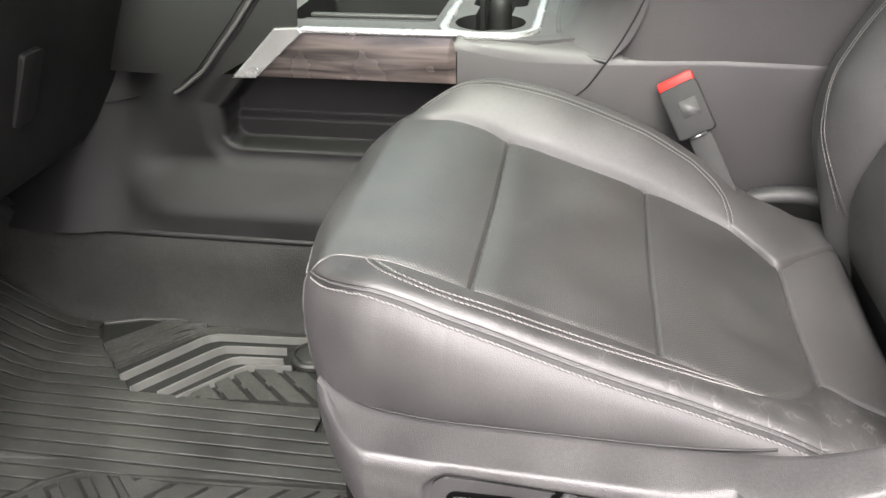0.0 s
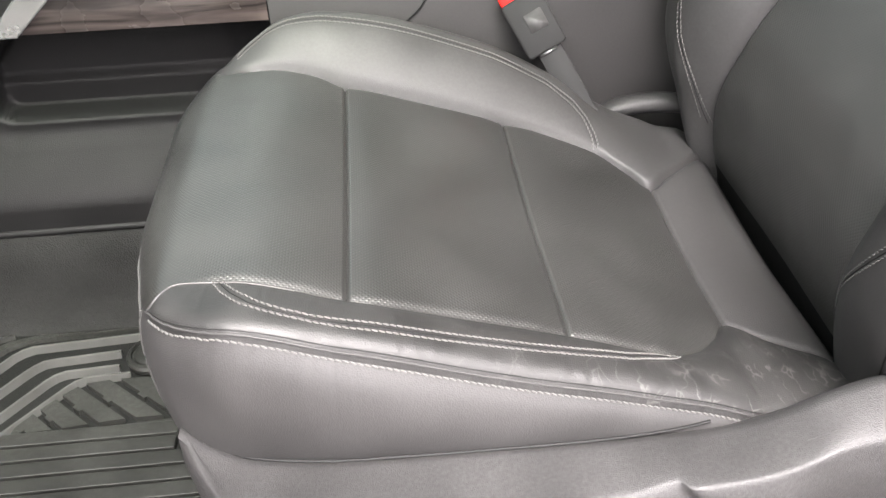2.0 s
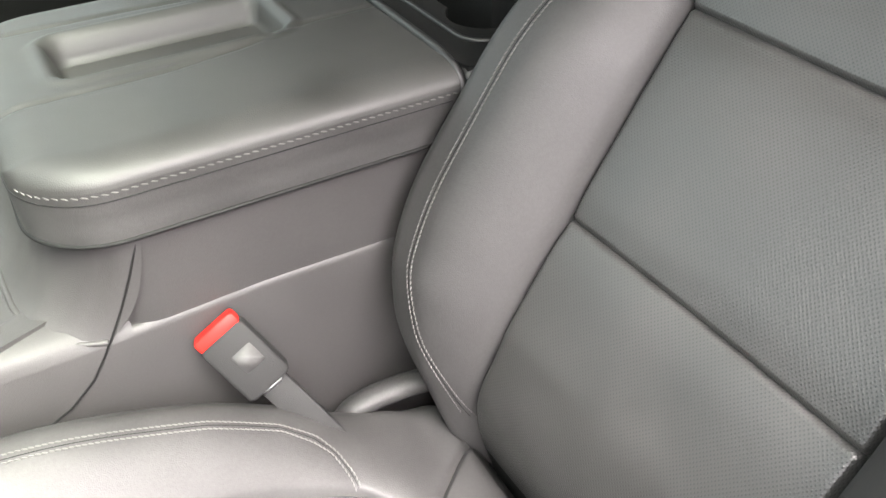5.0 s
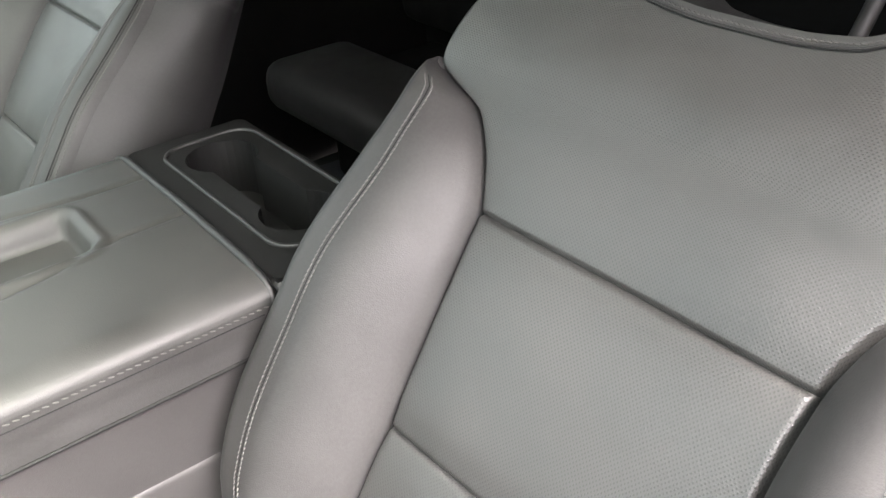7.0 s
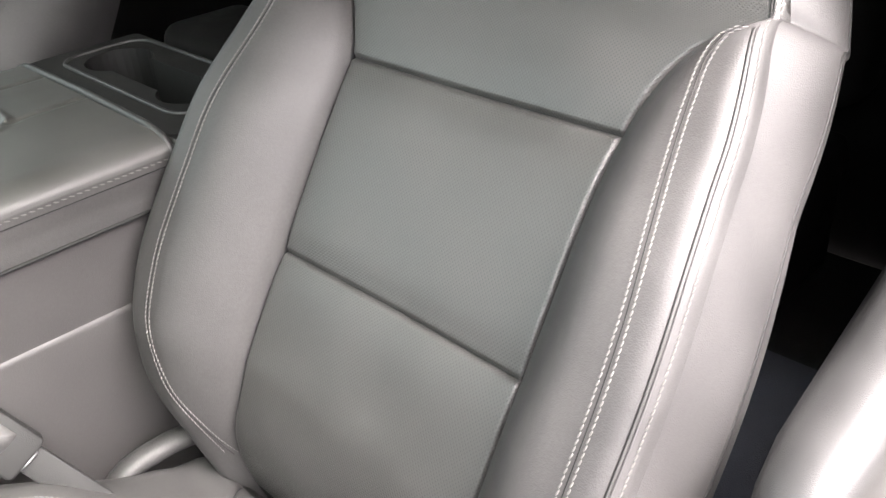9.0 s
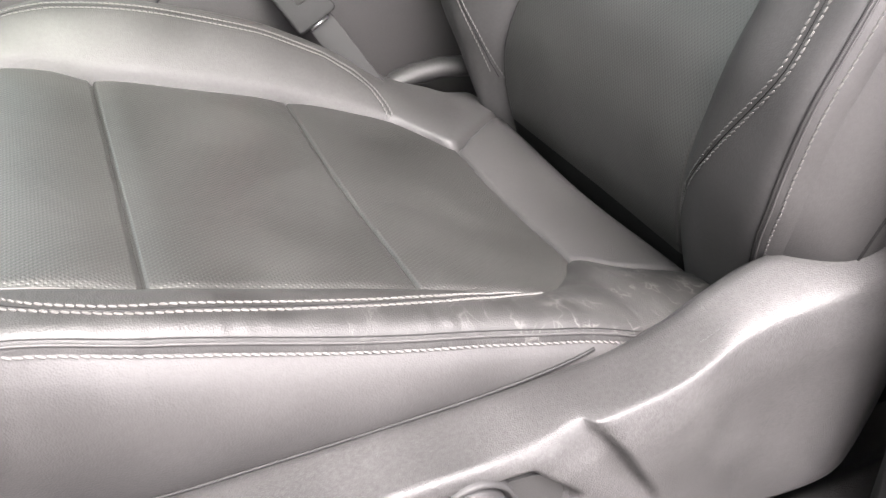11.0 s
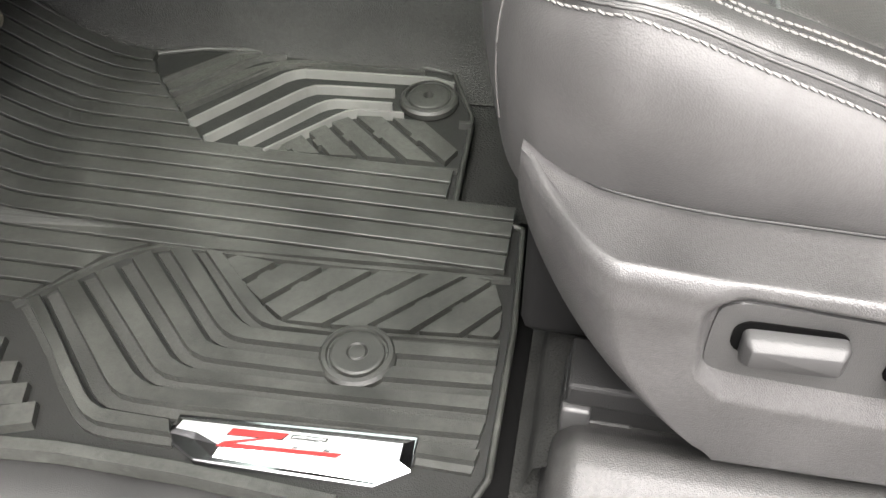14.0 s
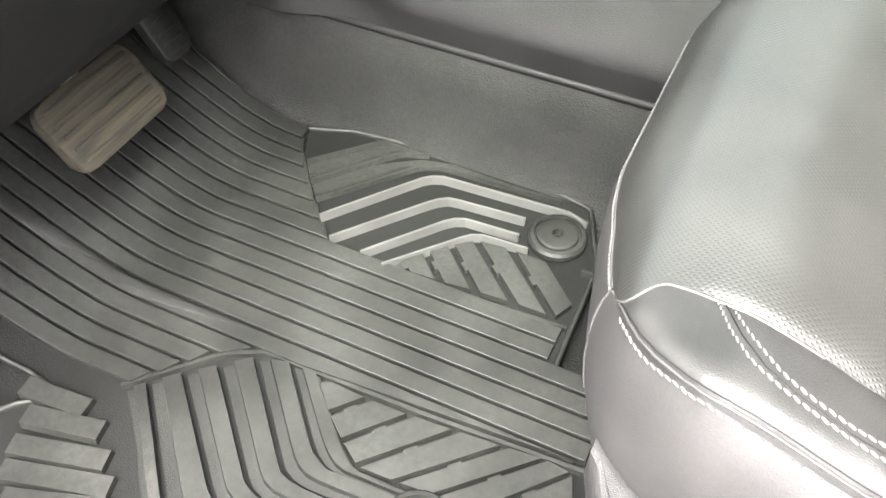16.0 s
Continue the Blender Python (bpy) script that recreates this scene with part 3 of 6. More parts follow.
# piping round the front edge with a stitch row under it, and the seam that turns the near front corner
i0 = n0 - int(np.searchsorted(rows_x, 0.030))
front = loop[i0:n1 + 14]
cord("piping", front + (0, 0, 0.0004), 0.0011, PIPING, cushion, label="pale piping")
stitches("stitching", (0.9 * SIDE[0] + 0.1 * SIDE[1])[i0:n1 + 10] + out[i0:n1 + 10, :1] * np.array((0.001, 0, 0)), cushion, up=(-0.8, 0, 0.6))
cord("piping", on_cushion([(x, float(near_line(np.array(x)))) for x in np.linspace(0.030, 0.135, 30)], 0.0003), 0.001, PIPING, cushion)
corner = SIDE[:11, i0] + np.array((*(out[i0] * 0.0004), 0))
cord("corner_seam", corner, 0.0008, PIPING, cushion)

# ---- driver's seat: backrest ----
BO, BA, BN = np.array((0.535, 0, 0.27)), np.array((0.59, 0, 0.807)), np.array((-0.807, 0, 0.59))
WIDTH = curve_through([-0.08, 0.0, 0.05, 0.15, 0.3, 0.42, 0.5, 0.56, 0.61, 0.635, 0.648, 0.655], [0.20, 0.222, 0.25, 0.272, 0.278, 0.27, 0.256, 0.24, 0.216, 0.19, 0.16, 0.13])
WING_LINE = curve_through([-0.08, 0.0, 0.225, 0.36, 0.42, 0.46, 0.49, 0.515, 0.535], [0.146, 0.149, 0.152, 0.154, 0.159, 0.172, 0.192, 0.22, 0.26])
WING_RISE = curve_through([-0.08, 0.0, 0.03, 0.1, 0.2, 0.3, 0.42, 0.5, 0.535, 0.56], [0.03, 0.036, 0.044, 0.06, 0.07, 0.07, 0.056, 0.034, 0.012, 0.0])
BULGE = curve_through([-0.08, -0.05, -0.026, 0.0, 0.03, 0.06, 0.12, 0.225, 0.33, 0.43, 0.55, 0.655], [-0.13, -0.096, -0.066, -0.037, -0.011, 0.004, 0.018, 0.021, 0.019, 0.011, 0.008, -0.004])


CEN = curve_through([-0.08, 0.0, 0.225, 0.42, 0.53, 0.66], [0.004, 0.005, 0.009, 0.021, 0.032, 0.036])




EXTRA = curve_through([-0.08, 0.0, 0.05, 0.15, 0.3, 0.4], [0.03, 0.03, 0.022, 0.01, 0.004, 0.0])


EXTRA_FAR = curve_through([-0.08, 0.0, 0.06, 0.15, 0.3, 0.44, 0.5, 0.55, 0.62, 0.66], [0.0, 0.004, 0.012, 0.012, 0.006, 0.006, 0.014, 0.032, 0.044, 0.05])


def half_width(s, w):
    return WIDTH(s) + np.where(np.asarray(w) < 0, EXTRA(s), EXTRA_FAR(s))


def wing_line(s, w=-1.0):
    hw = half_width(s, w)
    base = WING_LINE(s) + np.where(np.asarray(w) < 0, -0.012, 0.020) * smooth01((0.1 - s) / 0.13)
    return np.where(s > 0.535, hw, np.minimum(base + smooth01((s - 0.5) / 0.035) * (hw - base), hw))


def back_depth(s, w):
    s, w = np.asarray(s, float), np.asarray(w, float)
    a, g, b = np.abs(w), wing_line(s, w), half_width(s, w)
    d = BULGE(s) - 0.006 * np.cos(np.clip(w / 0.15, -1, 1) * np.pi / 2) ** 2
    t = np.clip((a - g) / np.maximum(b - g, 1e-3), 0, 1)
    d = d + WING_RISE(s) * np.sin(np.clip(t * 1.8, 0, 1) * np.pi / 2) ** 0.9
    inside = a < g + 0.001
    for q in (0.225, 0.422):
        d = d + np.where(inside, groove(s - q, 0.0045, 0.0022) + groove(s - q, 0.003, 0.02), 0)
    d = d + np.where(s < 0.54, groove(a - g, 0.008, 0.0035), 0) * smooth01((0.545 - s) / 0.03)
    r = 0.024 - 0.014 * smooth01((s - 0.46) / 0.08)
    k = np.clip(1 - np.minimum(b - a, (0.659 - s) * 1.2 + 0.004) / r, 0, 1)
    return d - r * (1 - np.sqrt(np.clip(1 - k * k, 0, 1)))


DIP = curve_through([-0.3, -0.14, -0.115, -0.085, -0.03, 0.03, 0.085, 0.115, 0.14, 0.3], [0.0, 0.0, 0.002, 0.013, 0.018, 0.018, 0.013, 0.002, 0.0, 0.0])


def on_back(s, w, lift=0.0):
    """A point of the backrest's face; its top edge dips between the headrest posts."""
    s, w = np.asarray(s, float), np.asarray(w, float)
    d = back_depth(s, w) + lift
    s = s - DIP(w) * smooth01((s - 0.56) / 0.09)
    return BO + s[..., None] * BA + d[..., None] * BN + (w + CEN(s))[..., None] * np.array((0, 1.0, 0))


rows_s = np.concatenate([dense(-0.08, 0.225, 56)[:-1], dense(0.225, 0.422, 46)[:-1], dense(0.422, 0.535, 30)[:-1], np.linspace(0.535, 0.655, 40)])
bc = [0, 55, 100, 129, len(rows_s) - 1]
NW, NP = 30, 80
bn, b = half_width(rows_s, -1.0), half_width(rows_s, 1.0)
gn, gf = wing_line(rows_s, -1.0), wing_line(rows_s, 1.0)
wc = np.concatenate([-bn[:, None] + (bn - gn)[:, None] * dense(0, 1, NW + 1)[None, :-1], -gn[:, None] + (gn + gf)[:, None] * dense(0, 1, NP + 1)[None, :-1], gf[:, None] + (b - gf)[:, None] * dense(0, 1, NW + 1)[None]], 1)
FACE = on_back(np.repeat(rows_s[:, None], wc.shape[1], 1), wc)
# sides and top of the backrest
bl = np.concatenate([FACE[:, 0], FACE[-1, 1:], FACE[::-1, -1][1:]])
mid = BO + 0.3 * BA
ob2 = np.stack([(bl - mid) @ BA, bl[:, 1]], 1)
tn = np.gradient(ob2, axis=0)
tn /= np.linalg.norm(tn, axis=1)[:, None] + 1e-9
on = np.stack([tn[:, 1], -tn[:, 0]], 1) * -1
for _ in range(5):
    on = (np.roll(on, 1, 0) + on + np.roll(on, -1, 0)) / 3
along = (bl - BO) @ BA
kk = np.where(bl[:, 1] < 0, smooth01((along - 0.58) / 0.06), smooth01((along - 0.46) / 0.1))[:, None]
on = on * kk + np.stack([0 * along, np.sign(bl[:, 1])], 1) * (1 - kk)
on /= np.linalg.norm(on, axis=1)[:, None] + 1e-9
depth0 = (bl - BO) @ BN
BSIDE = []
for t in np.linspace(0, 1, 16):
    dd = depth0 + (-0.11 - depth0) * t
    grow = (0.018 + 0.014 * smooth01((((bl - BO) @ BA) - 0.4) / 0.12))[:, None] * np.sin(np.pi * min(t * 1.1, 1)) - 0.03 * t ** 3
    base = BO + ((bl - BO) @ BA)[:, None] * BA + bl[:, 1:2] * np.array((0, 1.0, 0))
    BSIDE.append(base + dd[:, None] * BN + grow * (on[:, :1] * BA + on[:, 1:] * np.array((0, 1.0, 0))))
BSIDE = np.array(BSIDE)
backrest = under(grid("backrest", BSIDE, LEATHER, seat, flip=True), seat_at)
w1, w2 = NW, NW + NP
grid("near_wing", FACE[:bc[3] + 1, :w1 + 1], LEATHER, backrest, flip=True)
grid("far_wing", FACE[:bc[3] + 1, w2:], LEATHER, backrest, flip=True)
lo = int(np.searchsorted(rows_s, -0.034))
# same painted shade on the backrest's side of the crevice
grid("lower_edge", FACE[:lo + 1, w1:w2 + 1], BLACK, backrest, "lower edge of the backrest, blackened as crevice shade", flip=True)
grid("lower_panel", FACE[lo:bc[1] + 1, w1:w2 + 1], LEATHER_BACK, backrest, "perforated leather panel", flip=True, uv=True)
grid("middle_panel", FACE[bc[1]:bc[2] + 1, w1:w2 + 1], LEATHER_BACK, backrest, "perforated leather panel", flip=True, uv=True)
U = np.concatenate([FACE[bc[2]:bc[3] + 1, w1:w2 + 1]])
grid("upper_panel", U, LEATHER_BACK, backrest, "perforated leather panel", flip=True, uv=True)
grid("top_panel", FACE[bc[3]:, :], LEATHER_BACK, backrest, "perforated leather panel", flip=True, uv=True)
back_shell = np.stack([BSIDE[-1], BSIDE[-1] * 0.5 + (BO + 0.3 * BA - 0.125 * BN) * 0.5, np.repeat((BO + 0.3 * BA - 0.125 * BN)[None], len(bl), 0)])
grid("back_shell", back_shell, PLASTIC_DARK, backrest, flip=True)
for sg in (-1, 1):
    for off in (0.0, 0.007):
        ss = np.linspace(0.0, 0.51, 60)
        ww = wing_line(ss, sg) + (half_width(ss, sg) - wing_line(ss, sg)) * curve_through([0.0, 0.02, 0.06, 0.12, 0.3, 0.45, 0.51], [0.0, 0.13, 0.42, 0.6, 0.62, 0.54, 0.38] if sg > 0 else [0.05, 0.22, 0.5, 0.72, 0.7, 0.56, 0.38])(ss) + off
        stitches("stitching", on_back(ss, sg * ww, 0.0006), backrest, up=tuple(BN))
        if off == 0.0:
            cord("seam", on_back(ss, sg * (ww + 0.0035), 0.0), 0.0005, DARK_TRIM, backrest)
# one seam runs up the near edge, over the shoulder and along the dipping top
def edge_row(off):
    ss = np.r_[np.linspace(-0.02, 0.6, 70), np.linspace(0.605, 0.649, 24)]
    a = on_back(ss, -(half_width(ss, -1.0) - off), 0.0008)
    ww = np.linspace(-0.125, 0.16, 60)
    b = on_back(0 * ww + 0.653 - off, ww, 0.0008)
    return np.concatenate([a, b])


stitches("stitching", edge_row(0.0035), backrest, up=tuple(BN))
cord("edge_seam", resample(edge_row(0.0072), 0.006), 0.0008, LEATHER, backrest)
cord("edge_fold", resample(edge_row(0.0095), 0.006), 0.0007, BLACK, backrest)
cord("side_seam", BSIDE[6, 4:-4], 0.0012, BLACK, backrest)

# headrest on two posts
hr = []
for t in np.linspace(0, 1, 13):
    a = math.pi * t
    sz = math.sin(a) ** 0.35 if 0 < t < 1 else 0.0
    hr.append([BO + (0.765 - 0.085 * math.cos(a)) * BA + (0.025 + 0.045 * sz * math.cos(q)) * BN + np.array((0, 0.034 + 0.125 * sz * (abs(math.sin(q)) ** 0.6) * np.sign(math.sin(q)), 0)) for q in np.linspace(0, 2 * math.pi, 40, endpoint=False)])
under(grid("headrest", np.array(hr), LEATHER, seat, wrap=True), seat_at)
for py in (-0.04, 0.11):
    under(cord("headrest_post", [BO + k * BA - 0.02 * BN + np.array((0, py, 0)) for k in (0.62, 0.66, 0.72)], 0.006, BLACK, seat, 10, "dark headrest post"), seat_at)
# hinge cover at the inner foot of the backrest
hc = [(0.455, 0.262, 0.212), (0.475, 0.262, 0.229), (0.50, 0.259, 0.236), (0.53, 0.254, 0.240), (0.57, 0.25, 0.236)]
under(grid("hinge_cover", sweep(resample(hc, 0.01), 0.0145, 14, flat=0.8), PLASTIC, seat, "dark grey hinge cover", wrap=True), seat_at)

# ---- driver's seat: plastic side shield with the power switches ----
LIP = curve_through([0.05, 0.062, 0.075, 0.1, 0.137, 0.193, 0.26, 0.335, 0.42, 0.468, 0.5, 0.53, 0.56, 0.6, 0.66], [0.252, 0.249, 0.246, 0.244, 0.244, 0.2445, 0.244, 0.2425, 0.245, 0.256, 0.271, 0.283, 0.290, 0.295, 0.288])
CREASE = curve_through([0.05, 0.062, 0.08, 0.096, 0.112, 0.136, 0.158, 0.2, 0.26, 0.31, 0.345, 0.375, 0.42, 0.5, 0.57, 0.66], [0.2505, 0.2505, 0.251, 0.2515, 0.2515, 0.2495, 0.247, 0.245, 0.2425, 0.2405, 0.2385, 0.2395, 0.244, 0.2565, 0.272, 0.272])
LIP_Y = curve_through([0.05, 0.1, 0.2, 0.4, 0.5, 0.6, 0.66], [-0.214, -0.237, -0.249, -0.249, -0.249, -0.252, -0.245])
LOW_Z = curve_through([0.05, 0.13, 0.152, 0.3, 0.44, 0.5, 0.55, 0.6, 0.66], [0.12, 0.098, 0.089, 0.091, 0.098, 0.104, 0.110, 0.116, 0.13])
FRONT_X = curve_through([0.085, 0.098, 0.134, 0.177, 0.233, 0.27], [0.140, 0.118, 0.084, 0.058, 0.044, 0.046])
REAR_X = curve_through([0.085, 0.1, 0.133, 0.208, 0.3], [0.64, 0.645, 0.655, 0.665, 0.665])


def inside_panel(x, z):
    """Signed nearness to the pocket's outline, over 0 inside, and the share of its sloping lower flank."""
    top = np.interp(x, [0.155, 0.17, 0.346, 0.374], [0.2265, 0.2355, 0.2235, 0.197])
    low = np.interp(x, [0.155, 0.17, 0.33, 0.35, 0.374], [0.184, 0.175, 0.167, 0.169, 0.197])
    flank = np.interp(x, [0.155, 0.172, 0.34, 0.378], [0.012, 0.0195, 0.017, 0.006])
    ds = (top - z, z - low + flank, x - 0.156, 0.375 - x)
    near = -0.004 * np.log(sum(np.exp(-np.clip(d, -0.08, 0.08) / 0.004) for d in ds))
    return near, np.clip((z - low + flank) / flank, 0, 1)


def shield_point(u, v):
    """u from front to rear, v from the lip (0) down to the lower edge (1)."""
    x = 0.05 + u * 0.61
    lip, low = LIP(x), LOW_Z(x)
    crease = CREASE(x)
    z = np.where(v < 0.3, lip + (crease - lip) * (v / 0.3), crease + (low - crease) * (v - 0.3) / 0.7)
    yl = LIP_Y(x)
    ledge = np.where(v < 0.3, yl + (-0.297 - yl) * np.sin(np.clip(v / 0.3, 0, 1) * np.pi / 2) ** 0.8, 0)
    t = (v - 0.3) / 0.7
    face = -0.297 - 0.007 * np.sin(np.clip(t * 5, 0, 1) * np.pi / 2) + 0.012 * np.clip(t - 0.55, 0, 1) ** 1.5
    y = np.where(v < 0.3, ledge, face) - 0.0025 * np.exp(-((v - 0.33) / 0.03) ** 2) * smooth01((0.4 - x) / 0.06)
    # a valley turns down behind the pod: soft on the pod's side, crisp against the rear face
    edge_x = np.interp(z, [0.15, 0.175, 0.215, 0.235, 0.25], [0.434, 0.424, 0.403, 0.389, 0.376])
    width = np.interp(z, [0.15, 0.175, 0.215, 0.245], [0.005, 0.010, 0.020, 0.036])
    d = x - edge_x
    dip = np.where(d < 0, np.exp(-(d / width) ** 2), 1 - smooth01(d / 0.006))
    y = y + 0.0085 * dip * smooth01((z - 0.145) / 0.05) * np.where(v > 0.2, 1, v / 0.2)
    y = y + (0.009 * smooth01((x - 0.44) / 0.07) - 0.012 * smooth01((x - 0.48) / 0.1)) * smooth01(v / 0.3)
    # pocket round the switch panel
    near, slope = inside_panel(x, z)
    y = y + 0.008 * smooth01((near + 0.005) / 0.006) * slope
    xf, xr = FRONT_X(np.clip(z, 0.085, 0.27)), REAR_X(np.clip(z, 0.085, 0.3))
    xx = xf + (xr - xf) * ((x - 0.05) / 0.61)
    # the front end turns inwards
    k = np.clip(1 - (xx - xf) / 0.062, 0, 1)
    y = y + 0.085 * k ** 1.6 * smooth01(v / 0.25 + 0.15)
    y = np.where(v > 0, np.minimum(y, yl - 0.003 * np.minimum(v / 0.1, 1)), y)
    k = np.clip(1 - (xr - xx) / 0.07, 0, 1)
    y = y + 0.085 * (1 - np.sqrt(np.clip(1 - k * k, 0, 1)))
    mixx = smooth01((x - 0.1) / 0.1) * smooth01((0.5 - x) / 0.1)
    xx = xx * (1 - mixx) + x * mixx
    return np.stack([xx, y, z], -1)


u, v = np.meshgrid(np.linspace(0, 1, 230), np.r_[np.linspace(0, 0.3, 22)[:-1], np.linspace(0.3, 1, 74)], indexing="ij")
S = shield_point(u, v)
# the shoulder along the crease is softly rounded
soft = S.copy()
for _ in range(24):
    soft[:, 1:-1] = 0.25 * soft[:, :-2] + 0.5 * soft[:, 1:-1] + 0.25 * soft[:, 2:]
near_crease = np.exp(-((np.arange(S.shape[1]) - 21) / 6.0) ** 2)[None, :, None]
S = S * (1 - near_crease) + soft * near_crease
inner_lip = S[:, :1] + np.array((0, 0.012, -0.012))
under_lip = S[:, -1:] + np.array((0, 0.03, 0.002))
S = np.concatenate([inner_lip, S, under_lip], 1)
side_shield = under(grid("side_shield", S, PLASTIC, seat, "grey grained plastic side shield"), seat_at)
# black cord drawn as the contact shade where the leather meets the ledge
joint = []
for c in range(n0 - 1, -1, -1):
    cx_ = SIDE[-1, c, 0]
    if 0.08 < cx_ < 0.425:
        row_s = S[int(np.argmin(np.abs(S[:, 1, 0] - cx_))), 1:24]
        yc = SIDE[0, c, 1]
        for _ in range(3):
            zl = np.interp(-yc, -row_s[:, 1], row_s[:, 2])
            yc = np.interp(-zl, -SIDE[:, c, 2], SIDE[:, c, 1])
        joint.append((cx_, yc - 0.0008, zl + 0.0004))
cord("lip_gap", resample(joint[::2], 0.006), 0.0013, BLACK, side_shield)
PY = -0.2975
outline = [(0.158, 0.187), (0.161, 0.179), (0.172, 0.1745), (0.328, 0.168), (0.347, 0.169), (0.3725, 0.197), (0.357, 0.216), (0.344, 0.2225), (0.175, 0.2345), (0.162, 0.230), (0.158, 0.223)]


def chaikin(pts, n):
    """Rounds the corners of an outline."""
    for _ in range(n):
        pts = [tuple((1 - f) * np.array(a) + f * np.array(b)) for a, b in zip(pts, pts[1:] + pts[:1]) for f in (0.25, 0.75)]
    return pts


bm = bmesh.new()
slab(bm, chaikin(outline, 3), "y", PY, PY + 0.01, 0.001)
part("switch_panel", bm, PLASTIC_DARK, side_shield, "dark satin switch panel", smooth=False)


def key(name, x0, z0, x1, z1, r, y0, y1, inset, tilt, label):
    """A switch cap: upright flanks, a chamfer and a smaller flat face."""
    bm, rings = bmesh.new(), []
    for k, y in ((0.0, y0), (0.0, y0 + 0.55 * (y1 - y0)), (0.35 * inset, y0 + 0.72 * (y1 - y0)), (inset, y1 - 0.06 * (y1 - y0)), (inset + 0.0007, y1)):
        rings.append([bm.verts.new((x, y, z)) for x, z in rounded(x0 + k, z0 + k, x1 - k, z1 - k, max(r - 0.6 * k, 0.0015), 4)])
    n = len(rings[0])
    for p, q in zip(rings[:-1], rings[1:]):
        for i in range(n):
            bm.faces.new((p[i], p[(i + 1) % n], q[(i + 1) % n], q[i]))
    bm.faces.new(rings[-1])
    bmesh.ops.rotate(bm, verts=bm.verts, cent=((x0 + x1) / 2, PY, (z0 + z1) / 2), matrix=Matrix.Rotation(radians(tilt), 3, "Y"))
    return part(name, bm, SATIN, side_shield, label)


# seat slide switch: a long bar over a black slab painted as slot shade
key("slide_switch", 0.174, 0.1945, 0.2275, 0.2165, 0.004, PY, PY - 0.0135, 0.0038, -2, "satin grey bar switch")
bm = bmesh.new()
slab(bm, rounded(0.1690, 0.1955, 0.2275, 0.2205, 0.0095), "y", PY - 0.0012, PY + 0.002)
part("switch_gap", bm, GAP_SHADE, side_shield, smooth=False)
# recline switch: an upright paddle
key("recline_switch", 0.2545, 0.1865, 0.2685, 0.2305, 0.0055, PY, PY - 0.0165, 0.0036, 6, "satin grey paddle switch")
# black slab stands in for the shade beside the paddle
bm = bmesh.new()
slab(bm, rounded(0.2495, 0.187, 0.264, 0.230, 0.007), "y", PY - 0.0012, PY + 0.002)
part("switch_gap", bm, GAP_SHADE, side_shield, smooth=False)
# lumbar dial: rings, dished face and a bar across it
c = (0.308, 0.207)
prof = [(0.0275, 0.002), (0.0273, -0.0045), (0.0255, -0.0062), (0.0238, -0.0045), (0.0226, 0.0005), (0.0216, 0.0005), (0.0212, -0.0075), (0.0196, -0.0105), (0.0168, -0.0108), (0.010, -0.0085), (0.0, -0.008)]
D = np.array([[(c[0] + r * math.cos(a), PY + y, c[1] + r * math.sin(a)) for r, y in prof] for a in np.linspace(0, 2 * math.pi, 49)])
dial = grid("lumbar_dial", D, SATIN, side_shield, "satin grey round dial")
bm = bmesh.new()
slab(bm, rounded(c[0] - 0.0045, c[1] - 0.018, c[0] + 0.0045, c[1] + 0.018, 0.0035), "y", PY - 0.0155, PY - 0.009, 0.0022, 2)
bmesh.ops.rotate(bm, verts=bm.verts, cent=(c[0], PY, c[1]), matrix=Matrix.Rotation(radians(8), 3, "Y"))
part("dial_grip", bm, SATIN, dial)
bm = bmesh.new()
slab(bm, [(c[0] - 0.001, c[1] - 0.015), (c[0] + 0.001, c[1] - 0.015), (c[0] + 0.001, c[1] + 0.015), (c[0] - 0.001, c[1] + 0.015)], "y", PY - 0.0157, PY - 0.0145)
bmesh.ops.rotate(bm, verts=bm.verts, cent=(c[0], PY, c[1]), matrix=Matrix.Rotation(radians(8), 3, "Y"))
part("grip_line", bm, SATIN, dial, smooth=False)

# moulded marks on the shield's ledge, and the upper edge of its rear corner
for v0, x0, x1 in ((0.10, 0.472, 0.498), (0.16, 0.478, 0.49)):
    xs_ = np.linspace(x0, x1, 8)
    cord("moulded_mark", shield_point((xs_ - 0.05) / 0.61, 0 * xs_ + v0), 0.0003, PLASTIC, side_shield)

# seat pan and slide rail under the cushion
# pan coloured near black for the shade beneath the cushion
bm = bmesh.new()
box(bm, (0.05, -0.19, 0.05), (0.555, 0.22, 0.19), 0.01)
under(part("seat_pan", bm, DEEP_SHADE, seat), seat_at)
for ry in (-0.235, 0.2):
    bm = bmesh.new()
    box(bm, (0.09, ry - 0.022, 0.062), (0.6, ry + 0.022, 0.084), 0.003)
    box(bm, (0.088, ry - 0.016, 0.03), (0.6, ry + 0.016, 0.07), 0.002)
    box(bm, (0.1, ry - 0.02, -0.022), (0.14, ry + 0.02, 0.04), 0.003)
    box(bm, (0.52, ry - 0.02, -0.022), (0.56, ry + 0.02, 0.04), 0.003)
    under(part("slide_rail", bm, DARK_TRIM, seat, "dark metal slide rail", smooth=False), seat_at)

